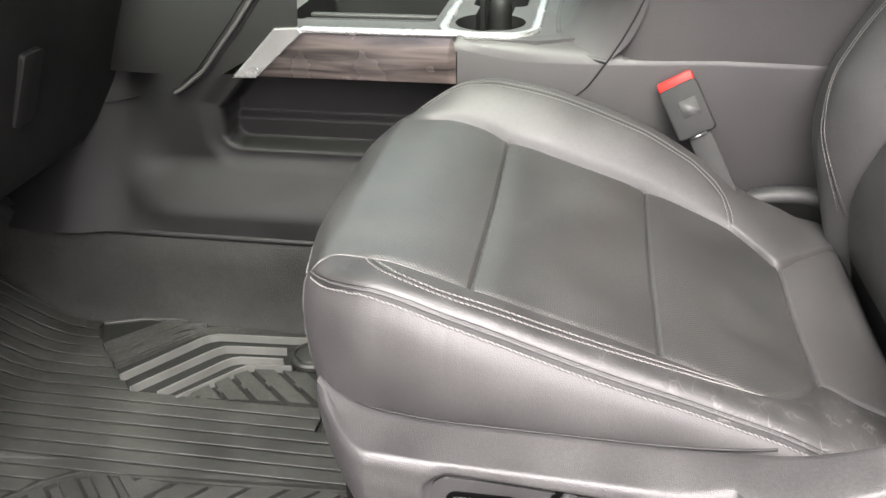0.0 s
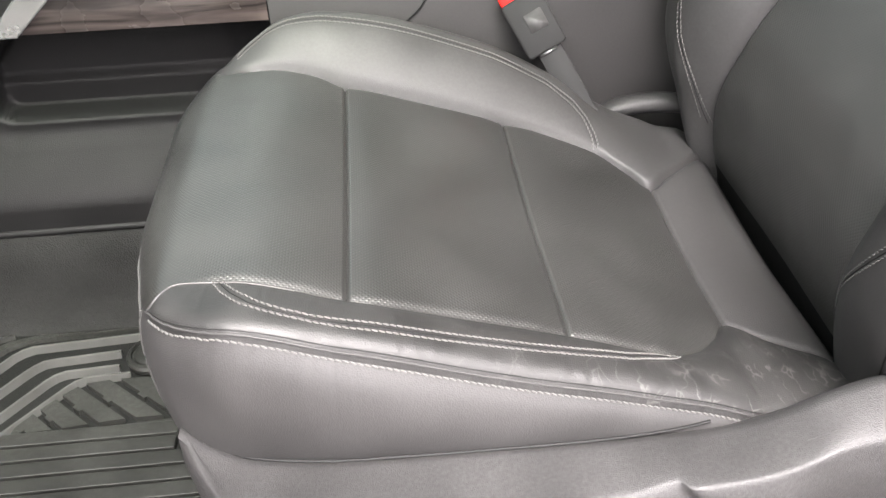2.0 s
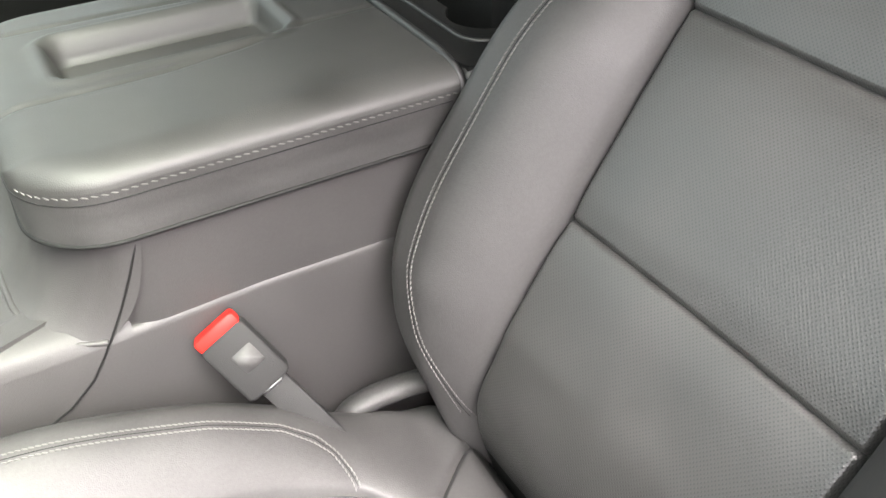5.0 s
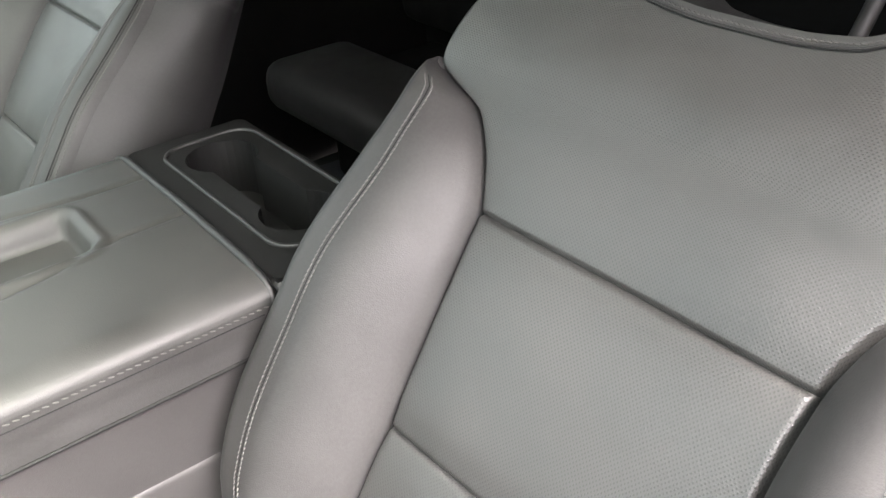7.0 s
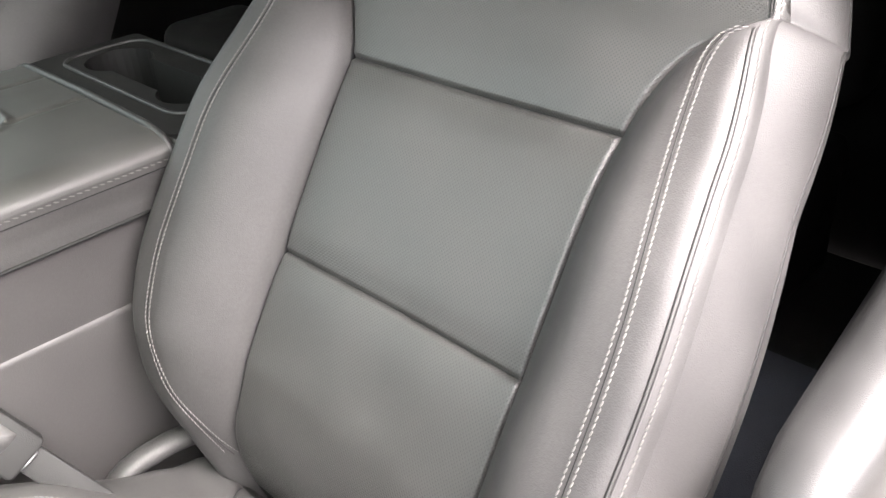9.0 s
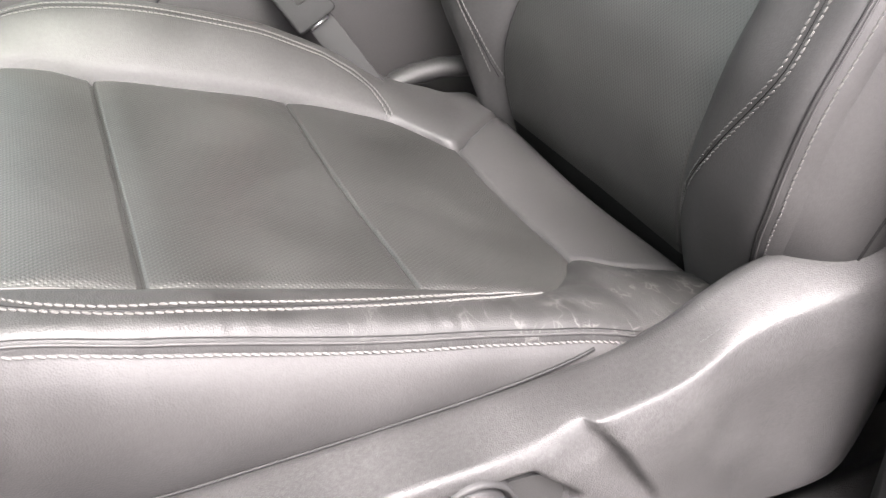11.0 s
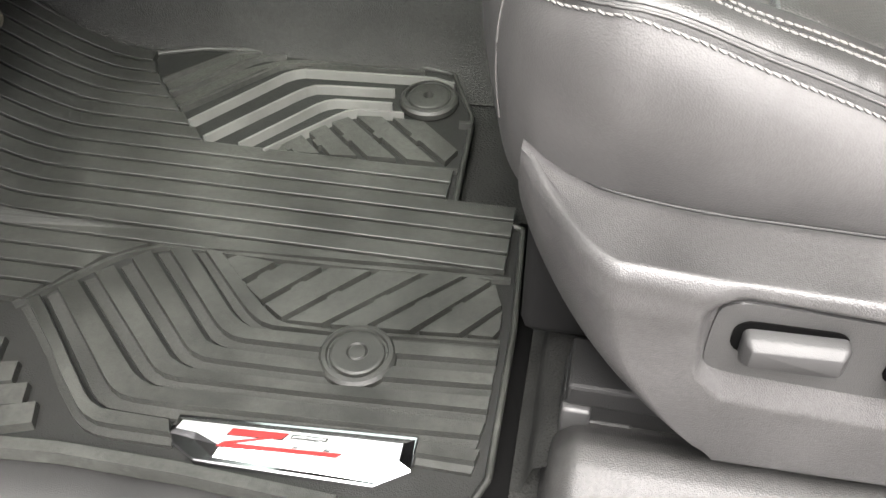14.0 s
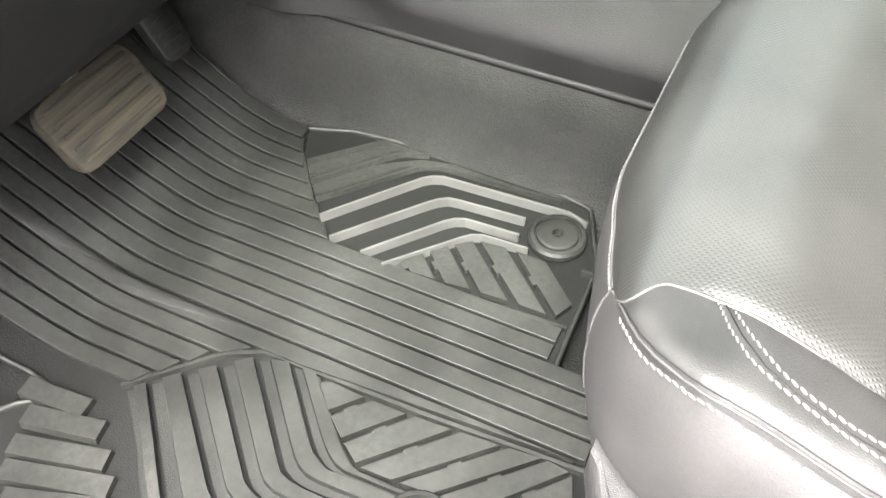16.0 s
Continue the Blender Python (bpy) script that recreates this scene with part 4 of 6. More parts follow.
# ---- seat belt buckle on its stalk ----
buckle_at = (0.43, 0.262, 0.25)
buckle = thing("seat_belt_buckle", "grey seat belt buckle with red release button beside the console", "seat belt buckle", buckle_at)
ctr = np.array((0.381, 0.274, 0.341))
ax_w = np.array((0.037, 0.0, 0.021))
ax_w /= np.linalg.norm(ax_w)
ax_l = np.array((-0.037, 0.032, 0.058))
ax_l -= ax_w * (ax_l @ ax_w)
ax_l /= np.linalg.norm(ax_l)
ax_t = np.cross(ax_w, ax_l)
BM = Matrix(((ax_w[0], ax_l[0], ax_t[0], ctr[0]), (ax_w[1], ax_l[1], ax_t[1], ctr[1]), (ax_w[2], ax_l[2], ax_t[2], ctr[2]), (0, 0, 0, 1)))
bm = bmesh.new()
slab(bm, rounded(-0.0235, -0.037, 0.0235, 0.0295, 0.004), "z", -0.0095, 0.0095, 0.0025, 2)
bm.transform(BM)
body = under(part("housing", bm, BUCKLE, buckle), buckle_at)
bm = bmesh.new()
slab(bm, rounded(-0.0222, 0.027, 0.0222, 0.0405, 0.003), "z", -0.0085, 0.008, 0.002, 2)
bm.transform(BM)
under(part("release_button", bm, RED, buckle, "bright red release button"), buckle_at)
bm = bmesh.new()
slab(bm, rounded(-0.007, -0.013, 0.015, 0.009, 0.002), "z", 0.009, 0.0099)
bm.transform(BM)
part("label_plate", bm, PALE, body, "pale grey label")
bm = bmesh.new()
slab(bm, rounded(-0.0125, -0.155, 0.0155, -0.03, 0.003), "z", -0.004, 0.004, 0.0015, 2)
bm.transform(BM)
under(part("stalk", bm, BUCKLE, buckle, "flat dark grey stalk sleeve"), buckle_at)
bm = bmesh.new()
slab(bm, rounded(-0.011, -0.040, 0.011, -0.0365, 0.001), "z", -0.007, 0.007)
bm.transform(BM)
under(part("collar", bm, STEEL, buckle), buckle_at)

# ---- floor mat ----
def mat_z(x):
    return np.where(x > -0.43, 0.0, 0.55 * (np.sqrt((np.minimum(x, -0.43) + 0.43) ** 2 + 0.09 ** 2) - 0.09) * 1.25)


mat_at = (-0.2, -0.05, -0.02)
floor_mat = thing("floor_mat", "black ribbed rubber floor mat with raised chevrons", "floor mat", mat_at)
MO = [(0.043, -0.29), (0.043, -0.15), (0.036, -0.03), (-0.033, -0.008), (-0.038, 0.128), (-0.072, 0.205), (-0.11, 0.213), (-0.27, 0.216), (-0.37, 0.207), (-0.43, 0.185), (-0.5, 0.187), (-0.62, 0.2), (-0.78, 0.205), (-0.78, -0.24), (-0.6, -0.24), (-0.47, -0.226), (-0.43, -0.23), (-0.46, -0.26), (-0.5, -0.335), (-0.3, -0.328), (-0.18, -0.327), (-0.06, -0.333), (0.03, -0.32)]


def strip(verts, faces, line, half, height, top=0.6):
    """A raised rib of trapezoid section along a line on the mat."""
    p = resample([(x, y, 0) for x, y in line], 0.012)
    t = np.gradient(p[:, :2], axis=0)
    t /= np.linalg.norm(t, axis=1)[:, None] + 1e-9
    s = np.stack([t[:, 1], -t[:, 0]], 1)
    k = len(verts)
    for q, sv in zip(p, s):
        z = float(mat_z(q[0]))
        for w, h in ((-half, -0.001), (-half * top, height), (half * top, height), (half, -0.001)):
            verts.append((q[0] + sv[0] * w, q[1] + sv[1] * w, z + h))
    n = len(p)
    for i in range(n - 1):
        for j in range(3):
            faces.append((k + 4 * i + j, k + 4 * i + j + 1, k + 4 * i + 5 + j, k + 4 * i + 4 + j))
    faces.append((k, k + 3, k + 2, k + 1))
    e = k + 4 * (n - 1)
    faces.append((e, e + 1, e + 2, e + 3))


def rib(name, line, half, height, label="", top=0.6):
    vs, fs = [], []
    strip(vs, fs, line, half, height, top)
    return under(from_lists(name, vs, fs, RUBBER, floor_mat, label, smooth=False), mat_at)


bm = bmesh.new()
vs = [bm.verts.new((x, y, 0)) for x, y in MO]
bm.faces.new(vs)
for cut in np.arange(-0.76, -0.41, 0.02):
    geom = bm.verts[:] + bm.edges[:] + bm.faces[:]
    bmesh.ops.bisect_plane(bm, geom=geom, plane_co=(cut, 0, 0), plane_no=(1, 0, 0))
bmesh.ops.triangulate(bm, faces=bm.faces)
for vtx in bm.verts:
    vtx.co.z = float(mat_z(vtx.co.x))
# base coloured as the shade between the ribs
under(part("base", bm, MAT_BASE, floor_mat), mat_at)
# black sheet put in as the shade of the slot behind the mat
bm = bmesh.new()
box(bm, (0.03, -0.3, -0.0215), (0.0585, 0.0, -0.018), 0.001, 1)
under(part("underlay", bm, GAP_SHADE, floor_mat, "black sheet standing in for slot shade"), mat_at)
# raised rim
rim = resample([(x, y, 0) for x, y in MO + MO[:1]], 0.01)
R = np.stack([rim[:, 0], rim[:, 1], mat_z(rim[:, 0]) + 0.001], 1)
under(grid("rim", sweep(R, 0.003, 8, flat=1.3), RUBBER, floor_mat, wrap=True), mat_at)


def end_x(y):
    if y > 0.036:
        return float(np.interp(y, [0.036, 0.068, 0.12, 0.17], [-0.303, -0.336, -0.386, -0.42]))
    if y > -0.009:
        return -0.042
    if y > -0.1:
        return 0.026
    return float(np.interp(y, [-0.2, -0.129, -0.112], [-0.385, -0.325, -0.29]))


def band(name, far, near, section, mat=None, step=0.012, low=()):
    """A moulded strip between two lines on the mat; section gives (share of the way across, height)."""
    n = max(int(max(np.linalg.norm(np.diff(np.array(q), axis=0), axis=1).sum() for q in (far, near)) / step), 2)
    lines = []
    for q in (far, near):
        p = np.array(q, float)
        d = np.r_[0, np.cumsum(np.linalg.norm(np.diff(p, axis=0), axis=1))] 
        t = np.linspace(0, d[-1], n + 1)
        lines.append(np.stack([np.interp(t, d, p[:, k]) for k in range(2)], 1))
    rows = []
    for a, b in zip(*lines):
        r = [a + (b - a) * t for t, _ in section]
        rows.append([(x, y, float(mat_z(x)) + h) for (x, y), (_, h) in zip(r, section)])
    k = len(section)
    vs = [p for r in rows for p in r]
    fs = [(i * k + j, i * k + j + 1, i * k + k + j + 1, i * k + k + j) for i in range(n) for j in range(k - 1)]
    fs += [tuple(range(k))[::-1], tuple(n * k + j for j in range(k))]
    ob = under(from_lists(name, vs, fs, mat or RUBBER, floor_mat, smooth=False), mat_at)
    if low:
        ob.data.materials.append(STIPPLE)
        for i, f in enumerate(ob.data.polygons):
            f.material_index = 1 if i < n * (k - 1) and i % (k - 1) in low else 0
    return ob


# long ribs: each strip steps up at its near edge and falls away from it
RY = np.arange(-0.1975, 0.20, 0.0212)
for y0, y1 in zip(RY[:-1], RY[1:]):
    e0, e1 = end_x(y0 + 0.003), end_x(y1 - 0.003)
    band("rib", [(-0.77, y1 * 1.05), (e1, y1)], [(-0.77, y0 * 1.05), (e0, y0)], [(0.02, -0.001), (0.03, 0.0076), (0.06, 0.0079), (0.83, 0.0079), (0.855, 0.0074), (0.865, -0.001)])
# chevron field beside the door: raised bands with slots between them
CH = [[(-0.377, -0.204), (-0.331, -0.246), (-0.308, -0.272), (-0.272, -0.305), (-0.251, -0.311), (-0.193, -0.309)],
      [(-0.362, -0.189), (-0.273, -0.280), (-0.260, -0.287), (-0.203, -0.287)],
      [(-0.339, -0.166), (-0.244, -0.253), (-0.228, -0.260), (-0.092, -0.253), (0.034, -0.247)],
      [(-0.314, -0.145), (-0.222, -0.233), (-0.205, -0.239), (-0.097, -0.235), (0.034, -0.223)],
      [(-0.289, -0.122), (-0.202, -0.210), (-0.186, -0.215), (-0.105, -0.213), (0.034, -0.201)],
      [(-0.255, -0.113), (-0.189, -0.181), (-0.170, -0.191), (-0.099, -0.187), (0.034, -0.175)],
      [(-0.226, -0.113), (-0.175, -0.162), (-0.148, -0.182), (-0.096, -0.181), (0.034, -0.168)]]
TREAD = [(0.04, -0.001), (0.06, 0.0098), (0.56, 0.0102), (0.6, 0.004), (0.9, 0.0036), (0.92, -0.001)]
for k in range(1, 6):
    near, far = CH[k], CH[k + 1]
    if k == 1:
        near = near + [(-0.02, -0.274), (0.03, -0.27)]
    band("chevron", far, near, TREAD, low=(2, 3, 4))
band("chevron", CH[1], CH[0], TREAD, low=(2, 3, 4))
for y0, y1 in ((-0.291, -0.2715),):
    band("chevron", [(-0.012, y1), (0.034, y1 + 0.001)], [(-0.012, y0), (0.03, y0)], TREAD)
rib("edge_rib", [(-0.385, -0.2), (-0.321, -0.129), (-0.284, -0.11), (-0.223, -0.109), (-0.114, -0.105), (0.033, -0.096)], 0.0032, 0.005)
rib("edge_rib", [(-0.226, -0.114), (-0.175, -0.164), (-0.148, -0.184), (-0.096, -0.183), (0.034, -0.171)], 0.003, 0.006)
# slanted bars between the chevrons and the ribs
SL = [((-0.222, -0.118), (-0.214, -0.114)), ((-0.194, -0.145), (-0.170, -0.116)), ((-0.170, -0.163), (-0.128, -0.114)), ((-0.147, -0.178), (-0.084, -0.110)), ((-0.110, -0.176), (-0.040, -0.106)), ((-0.075, -0.173), (-0.004, -0.102)), ((-0.036, -0.170), (0.020, -0.105)), ((0.005, -0.166), (0.031, -0.134)), ((0.031, -0.165), (0.032, -0.160))]
BAR = [(0.05, -0.001), (0.07, 0.0085), (0.86, 0.0085), (0.88, -0.001)]
for p, q in zip(SL[:-1], SL[1:]):
    band("bar", p, q, BAR)
# chevron field beside the tunnel: narrow worn ridges, sheen painted pale, over low bands
AR = [[(-0.393, 0.135), (-0.33, 0.203), (-0.3, 0.206)], [(-0.372, 0.110), (-0.300, 0.195), (-0.27, 0.205)], [(-0.351, 0.087), (-0.271, 0.183), (-0.247, 0.194), (-0.105, 0.2)], [(-0.331, 0.063), (-0.253, 0.167), (-0.237, 0.174), (-0.091, 0.183), (-0.066, 0.176)], [(-0.305, 0.040), (-0.229, 0.137), (-0.215, 0.147), (-0.129, 0.154)],
      [(-0.265, 0.036), (-0.202, 0.117), (-0.190, 0.125), (-0.126, 0.129)], [(-0.237, 0.031), (-0.174, 0.105), (-0.163, 0.112), (-0.110, 0.115)]]
for k, line in enumerate(AR):
    if k < 2:
        band("band", line, AR[k + 1], [(0.16, -0.001), (0.2, 0.0035), (0.7, 0.0035), (0.74, -0.001)])
    ob = rib("ridge", line, 0.0029 if k < 6 else 0.0024, 0.0105 if k > 2 else 0.006, top=0.5)
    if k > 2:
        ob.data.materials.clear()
        ob.data.materials.append(RUBBER_WORN_SHEEN)
rib("ridge", [(-0.05, 0.113), (-0.036, 0.113)], 0.003, 0.008)
rib("edge_rib", [(-0.418, 0.17), (-0.407, 0.147), (-0.333, 0.060), (-0.305, 0.036), (-0.288, 0.026), (-0.239, 0.026), (-0.157, 0.033), (-0.039, 0.040)], 0.003, 0.005)
SA = [((-0.226, 0.036), (-0.222, 0.042)), ((-0.210, 0.036), (-0.224, 0.046)), ((-0.173, 0.038), (-0.203, 0.068)), ((-0.135, 0.042), (-0.184, 0.088)), ((-0.095, 0.045), (-0.163, 0.105)), ((-0.054, 0.045), (-0.125, 0.109)), ((-0.041, 0.073), (-0.078, 0.108))]
for p, q in zip(SA[:-1], SA[1:]):
    band("bar", p, q, [(0.08, -0.001), (0.1, 0.007), (0.8, 0.0072), (0.82, -0.001)])
# small moulded nubs that break the slots between the bars
for p, q in SL[1:-2] + SA[1:-1]:
    a, b = np.array(p), np.array(q)
    k = (b - a) / np.linalg.norm(b - a)
    side_v = np.array((k[1], -k[0]))
    c0 = a + 0.52 * (b - a) + 0.002 * side_v
    rib("nub", [tuple(c0 - 0.006 * k), tuple(c0 + 0.006 * k)], 0.0036, 0.0074, top=0.85)
# foot rest corner by the door
for line in ([(-0.44, -0.262), (-0.367, -0.246)], [(-0.43, -0.29), (-0.343, -0.267)], [(-0.42, -0.312), (-0.324, -0.285)], [(-0.4, -0.332), (-0.308, -0.3)], [(-0.46, -0.24), (-0.394, -0.234)]):
    rib("chevron", line, 0.0112, 0.0085, top=0.86)
rib("near_ridge", [(-0.42, -0.338), (-0.273, -0.326), (-0.179, -0.326), (-0.06, -0.331)], 0.008, 0.010)


def disc(name, at, r, prof, mat, parent, label=""):
    A = np.array([[(at[0] + q * math.cos(a), at[1] + q * math.sin(a), at[2] + h) for q, h in prof] for a in np.linspace(0, 2 * math.pi, 41)])
    ob = grid(name, A, mat, parent, label, flip=True)
    ob.data.polygons.foreach_set("use_smooth", [False] * len(ob.data.polygons))
    return ob


for cx, cy, hole in ((-0.089, 0.146, True), (-0.077, -0.203, False)):
    prof = [(0.0315, 0.0), (0.0315, 0.006), (0.029, 0.009), (0.0255, 0.0095), (0.0245, 0.0065), (0.023, 0.0065), (0.022, 0.0095), (0.02, 0.0102), (0.009, 0.0105), (0.0078, 0.009), (0.0066, 0.0105), (0.0, 0.0108)]
    if hole:
        prof = prof[:9] + [(0.006, 0.0105), (0.0045, 0.004), (0.0, 0.003)]
    d = under(disc("retainer", (cx, cy, 0.003), 0.03, prof, RUBBER, floor_mat, "round retaining clip"), mat_at)
    if hole:
        # flat black disc serves as the shade down the hole
        disc("hole", (cx, cy, 0.0065), 0.004, [(0.005, 0.0), (0.0, 0.0004)], GAP_SHADE, d)

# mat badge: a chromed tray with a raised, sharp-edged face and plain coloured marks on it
bm = bmesh.new()
slab(bm, [(-0.197, -0.281), (-0.199, -0.296), (-0.193, -0.3065), (-0.172, -0.3175), (-0.037, -0.314), (-0.0125, -0.2975), (-0.0125, -0.268)], "z", 0.001, 0.0085, 0.0012, 1)
plate = under(part("badge", bm, CHROME, floor_mat, "bright chromed badge plate", smooth=False), mat_at)
bm = bmesh.new()
lo_f = [(-0.1965, -0.284), (-0.198, -0.2985), (-0.178, -0.3005), (-0.158, -0.3125), (-0.036, -0.311), (-0.013, -0.2965), (-0.0145, -0.2715)]
hi_f = [(-0.190, -0.2885), (-0.1925, -0.296), (-0.176, -0.2968), (-0.1545, -0.3045), (-0.040, -0.3012), (-0.022, -0.2935), (-0.022, -0.2785)]
la, lb = [bm.verts.new((x, y, 0.0085)) for x, y in lo_f], [bm.verts.new((x, y, 0.0125)) for x, y in hi_f]
bm.faces.new(lb)
for i in range(7):
    bm.faces.new((la[i], la[(i + 1) % 7], lb[(i + 1) % 7], lb[i]))
face = part("badge_face", bm, BRIGHT, plate, "bright satin face with chromed flanks", smooth=False)
face.data.materials.append(CHROME)
for f in face.data.polygons:
    f.material_index = 0 if len(f.vertices) > 4 else 1


def mark(q, mat, label):
    """A coloured mark on a slightly larger dark one."""
    mx, my = sum(x for x, _ in q) / 4, sum(y for _, y in q) / 4
    wide = [(x + math.copysign(0.0012, x - mx), y + math.copysign(0.0009, y - my)) for x, y in q]
    for outline, m, lo, hi in ((wide, BLACK, 0.0122, 0.0128), (q, mat, 0.0124, 0.0133)):
        bm = bmesh.new()
        slab(bm, list(outline), "z", lo, hi)
        part("badge_mark", bm, m, plate, label if m is mat else "dark outline", smooth=False)


for q in (((-0.149, -0.2895), (-0.108, -0.2865), (-0.112, -0.2915), (-0.152, -0.2943)), ((-0.1215, -0.2918), (-0.1125, -0.2912), (-0.145, -0.3005), (-0.154, -0.3012)), ((-0.154, -0.3018), (-0.065, -0.2958), (-0.068, -0.2995), (-0.157, -0.3052))):
    mark(q, BADGE_RED, "red mark")
for q in (((-0.103, -0.2868), (-0.078, -0.2852), (-0.0795, -0.2872), (-0.1045, -0.2888)), ((-0.086, -0.2885), (-0.0815, -0.2882), (-0.0965, -0.2962), (-0.101, -0.2965)), ((-0.0715, -0.2848), (-0.0665, -0.2845), (-0.0725, -0.2945), (-0.0775, -0.2948))):
    mark(q, SILVER, "grey mark")

WHEEL_C, WHEEL_TILT = (0.0, 0.0, 0.749), 18

# ---- door sill trim ----
SX = np.r_[np.linspace(0.085, 0.6, 120), np.linspace(0.62, 1.2, 20)]
SY = np.r_[-0.20, np.linspace(-0.245, -0.345, 40), np.linspace(-0.35, -0.44, 24)]
SECT = curve_through([-0.45, -0.44, -0.43, -0.40, -0.345, -0.325, -0.312, -0.300, -0.287, -0.275, -0.255, -0.20], [-0.06, -0.02, 0.012, 0.024, 0.036, 0.045, 0.053, 0.060, 0.0615, 0.056, 0.04, 0.02])


def sill_z(x, y):
    """Sill section with a slanting crease that runs out to the door opening."""
    line = np.interp(x, [0.08, 0.27, 0.41, 0.46, 0.6, 1.2], [-0.44, -0.352, -0.292, -0.284, -0.278, -0.278])
    k = smooth01((x - 0.2) / 0.12)
    z = SECT(y) + k * (0.005 * np.exp(-((y - line) / 0.011) ** 2) - 0.012 * smooth01((line - y - 0.01) / 0.03))
    return z - 0.02 * (1 - np.minimum((x - 0.085) / 0.02, 1)) ** 2


prof = [(y, 0.0) for y in SY]
P = np.array([[(x, y, float(sill_z(x, y))) for y in SY] for x in SX])
cap = np.array([[(0.077, y, -0.05) for y, z in prof]])
sill_rear = tagged(grid("sill_rear", np.concatenate([cap, P]), SILL, flip=True), "grey grained plastic door sill trim", "sill", kind="structure")
SX = np.linspace(-1.0, 0.09, 50)
prof = [(-0.30, -0.02), (-0.335, -0.004), (-0.35, 0.004), (-0.372, 0.004), (-0.385, 0.0), (-0.43, -0.002), (-0.44, -0.03), (-0.44, -0.12)]
P = np.array([[(x, y, z) for y, z in prof] for x in SX])
tagged(grid("sill_front", P, PLASTIC_DARK, flip=True), "dark plastic scuff plate along the door opening", "sill", kind="structure")
bm = bmesh.new()
box(bm, (0.088, -0.258, 0.02), (0.109, -0.214, 0.057), 0.003)
rail_cap = part("rail_cap", bm, PLASTIC_DARK, None)
rail_cap.parent = seat
under(rail_cap, seat_at)
bm = bmesh.new()
box(bm, (-1.1, -0.46, -0.3), (1.9, -0.43, -0.03), 0.01)
tagged(part("rocker", bm, BLACK), "black painted body sill below the door opening", "sill", kind="structure")

def holed_plate(bm, outer, holes, z, depth):
    """A flat plate with openings, whose walls go down by depth; returns nothing."""
    loops = []
    for pts in (outer, *holes):
        vs = [bm.verts.new((x, y, z)) for x, y in pts]
        loops.append((vs, [bm.edges.new((vs[i], vs[(i + 1) % len(vs)])) for i in range(len(vs))]))
    bmesh.ops.triangle_fill(bm, use_beauty=True, use_dissolve=False, edges=[e for _, es in loops for e in es])
    for k, (vs, _) in enumerate(loops):
        d = depth[k]
        if not d:
            continue
        low = [bm.verts.new((v.co.x, v.co.y, z - d)) for v in vs]
        n = len(vs)
        for i in range(n):
            bm.faces.new((vs[i], vs[(i + 1) % n], low[(i + 1) % n], low[i]))
        if k:
            bm.faces.new(low)


# carpet beside the mat, with the slot between them
CP = np.array([[(x, y, z) for x, z in ((0.056, -0.021), (0.067, -0.015), (0.070, 0.0), (0.074, 0.018), (0.09, 0.028), (0.14, 0.03), (0.6, 0.03))] for y in np.linspace(-0.285, 0.2, 20)])
tagged(grid("carpet_rise", CP, CARPET), "dark speckled carpet rising under the seat", "carpet", kind="structure")

# ---- centre console ----
con_at = (0.2, 0.48, -0.02)
console = thing("centre_console", "grey plastic centre console with wood strip and padded armrest", "console", con_at)
FY = 0.30

# side panels, built as lofts along x of a y-z section
def loft(name, xs, section, mat, parent, label="", flip=False):
    return grid(name, np.array([section(x) for x in xs], float), mat, parent, label, flip=flip)


def side_section(x):
    """Lower console side, from the shelf edge down to the carpet."""
    e = 0.300
    top = float(np.interp(x, [-0.4, 0.09, 0.13, 0.17, 0.28, 0.42, 0.8], [0.402, 0.402, 0.396, 0.389, 0.387, 0.392, 0.386]))
    return [(x, e + 0.02, top + 0.004), (x, e + 0.008, top + 0.004), (x, e + 0.002, top + 0.001), (x, e, top - 0.006), (x, e, 0.3), (x, e, 0.24), (x, e - 0.002, 0.16), (x, e - 0.004, 0.11), (x, e + 0.004, 0.10), (x, e + 0.02, 0.098)]


side = under(loft("rear_side_panel", np.linspace(0.0895, 0.8, 60), side_section, CONSOLE, console), con_at)
# front side panel with a deep open pocket
def pocket_hole(x, z):
    """Distance into the pocket's opening; its front end is rounded below and cut off aslant above."""
    dx, dz, r = x + 0.245, z - 0.243, 0.022
    k = min(dx, dz, (dx - (z - 0.302) * 0.95) * 0.72)
    return min(k, r - math.hypot(r - dx, r - dz)) if dx < r and dz < r else k


def front_side(x, z):
    """Depth of the panel: proud round the pocket, rolling into a hollow towards the toe board."""
    k = pocket_hole(x, z)
    body = -0.056 * float(smooth01((0.232 - z) / 0.075))
    body += 0.007 * float(smooth01((k + 0.032) / 0.026)) + 0.05 * float(smooth01((k + 0.002) / 0.008)) * (1 - 0.25 * float(smooth01((0.285 - z) / 0.012)))
    wall_y = 0.034 - 0.09 * (0.352 - z) / 0.22 - 0.022 * float(smooth01((-0.38 - x) / 0.1)) + 0.03 * float(smooth01((-0.5 - x) / 0.2))
    w = float(smooth01((x + 0.395 - 0.25 * max(0.19 - z, 0)) / 0.075))
    return FY + body * w + wall_y * (1 - w)


xs, zs = np.linspace(-0.75, 0.096, 200), np.linspace(0.131, 0.352, 100)
A = np.array([[(x, front_side(x, z), z) for z in zs] for x in xs])
under(grid("front_side_panel", A, DARK_TRIM, console, flip=True), con_at)
def upper_front(u, v):
    z = 0.35 + 0.13 * v
    x1 = -0.238 + 0.115 * min(v / 0.5, 1)
    x = -0.75 + (x1 + 0.75) * u
    return (x, FY + 0.036 * float(smooth01((-0.33 - x) / 0.25)) + 0.02 * v * v, z)


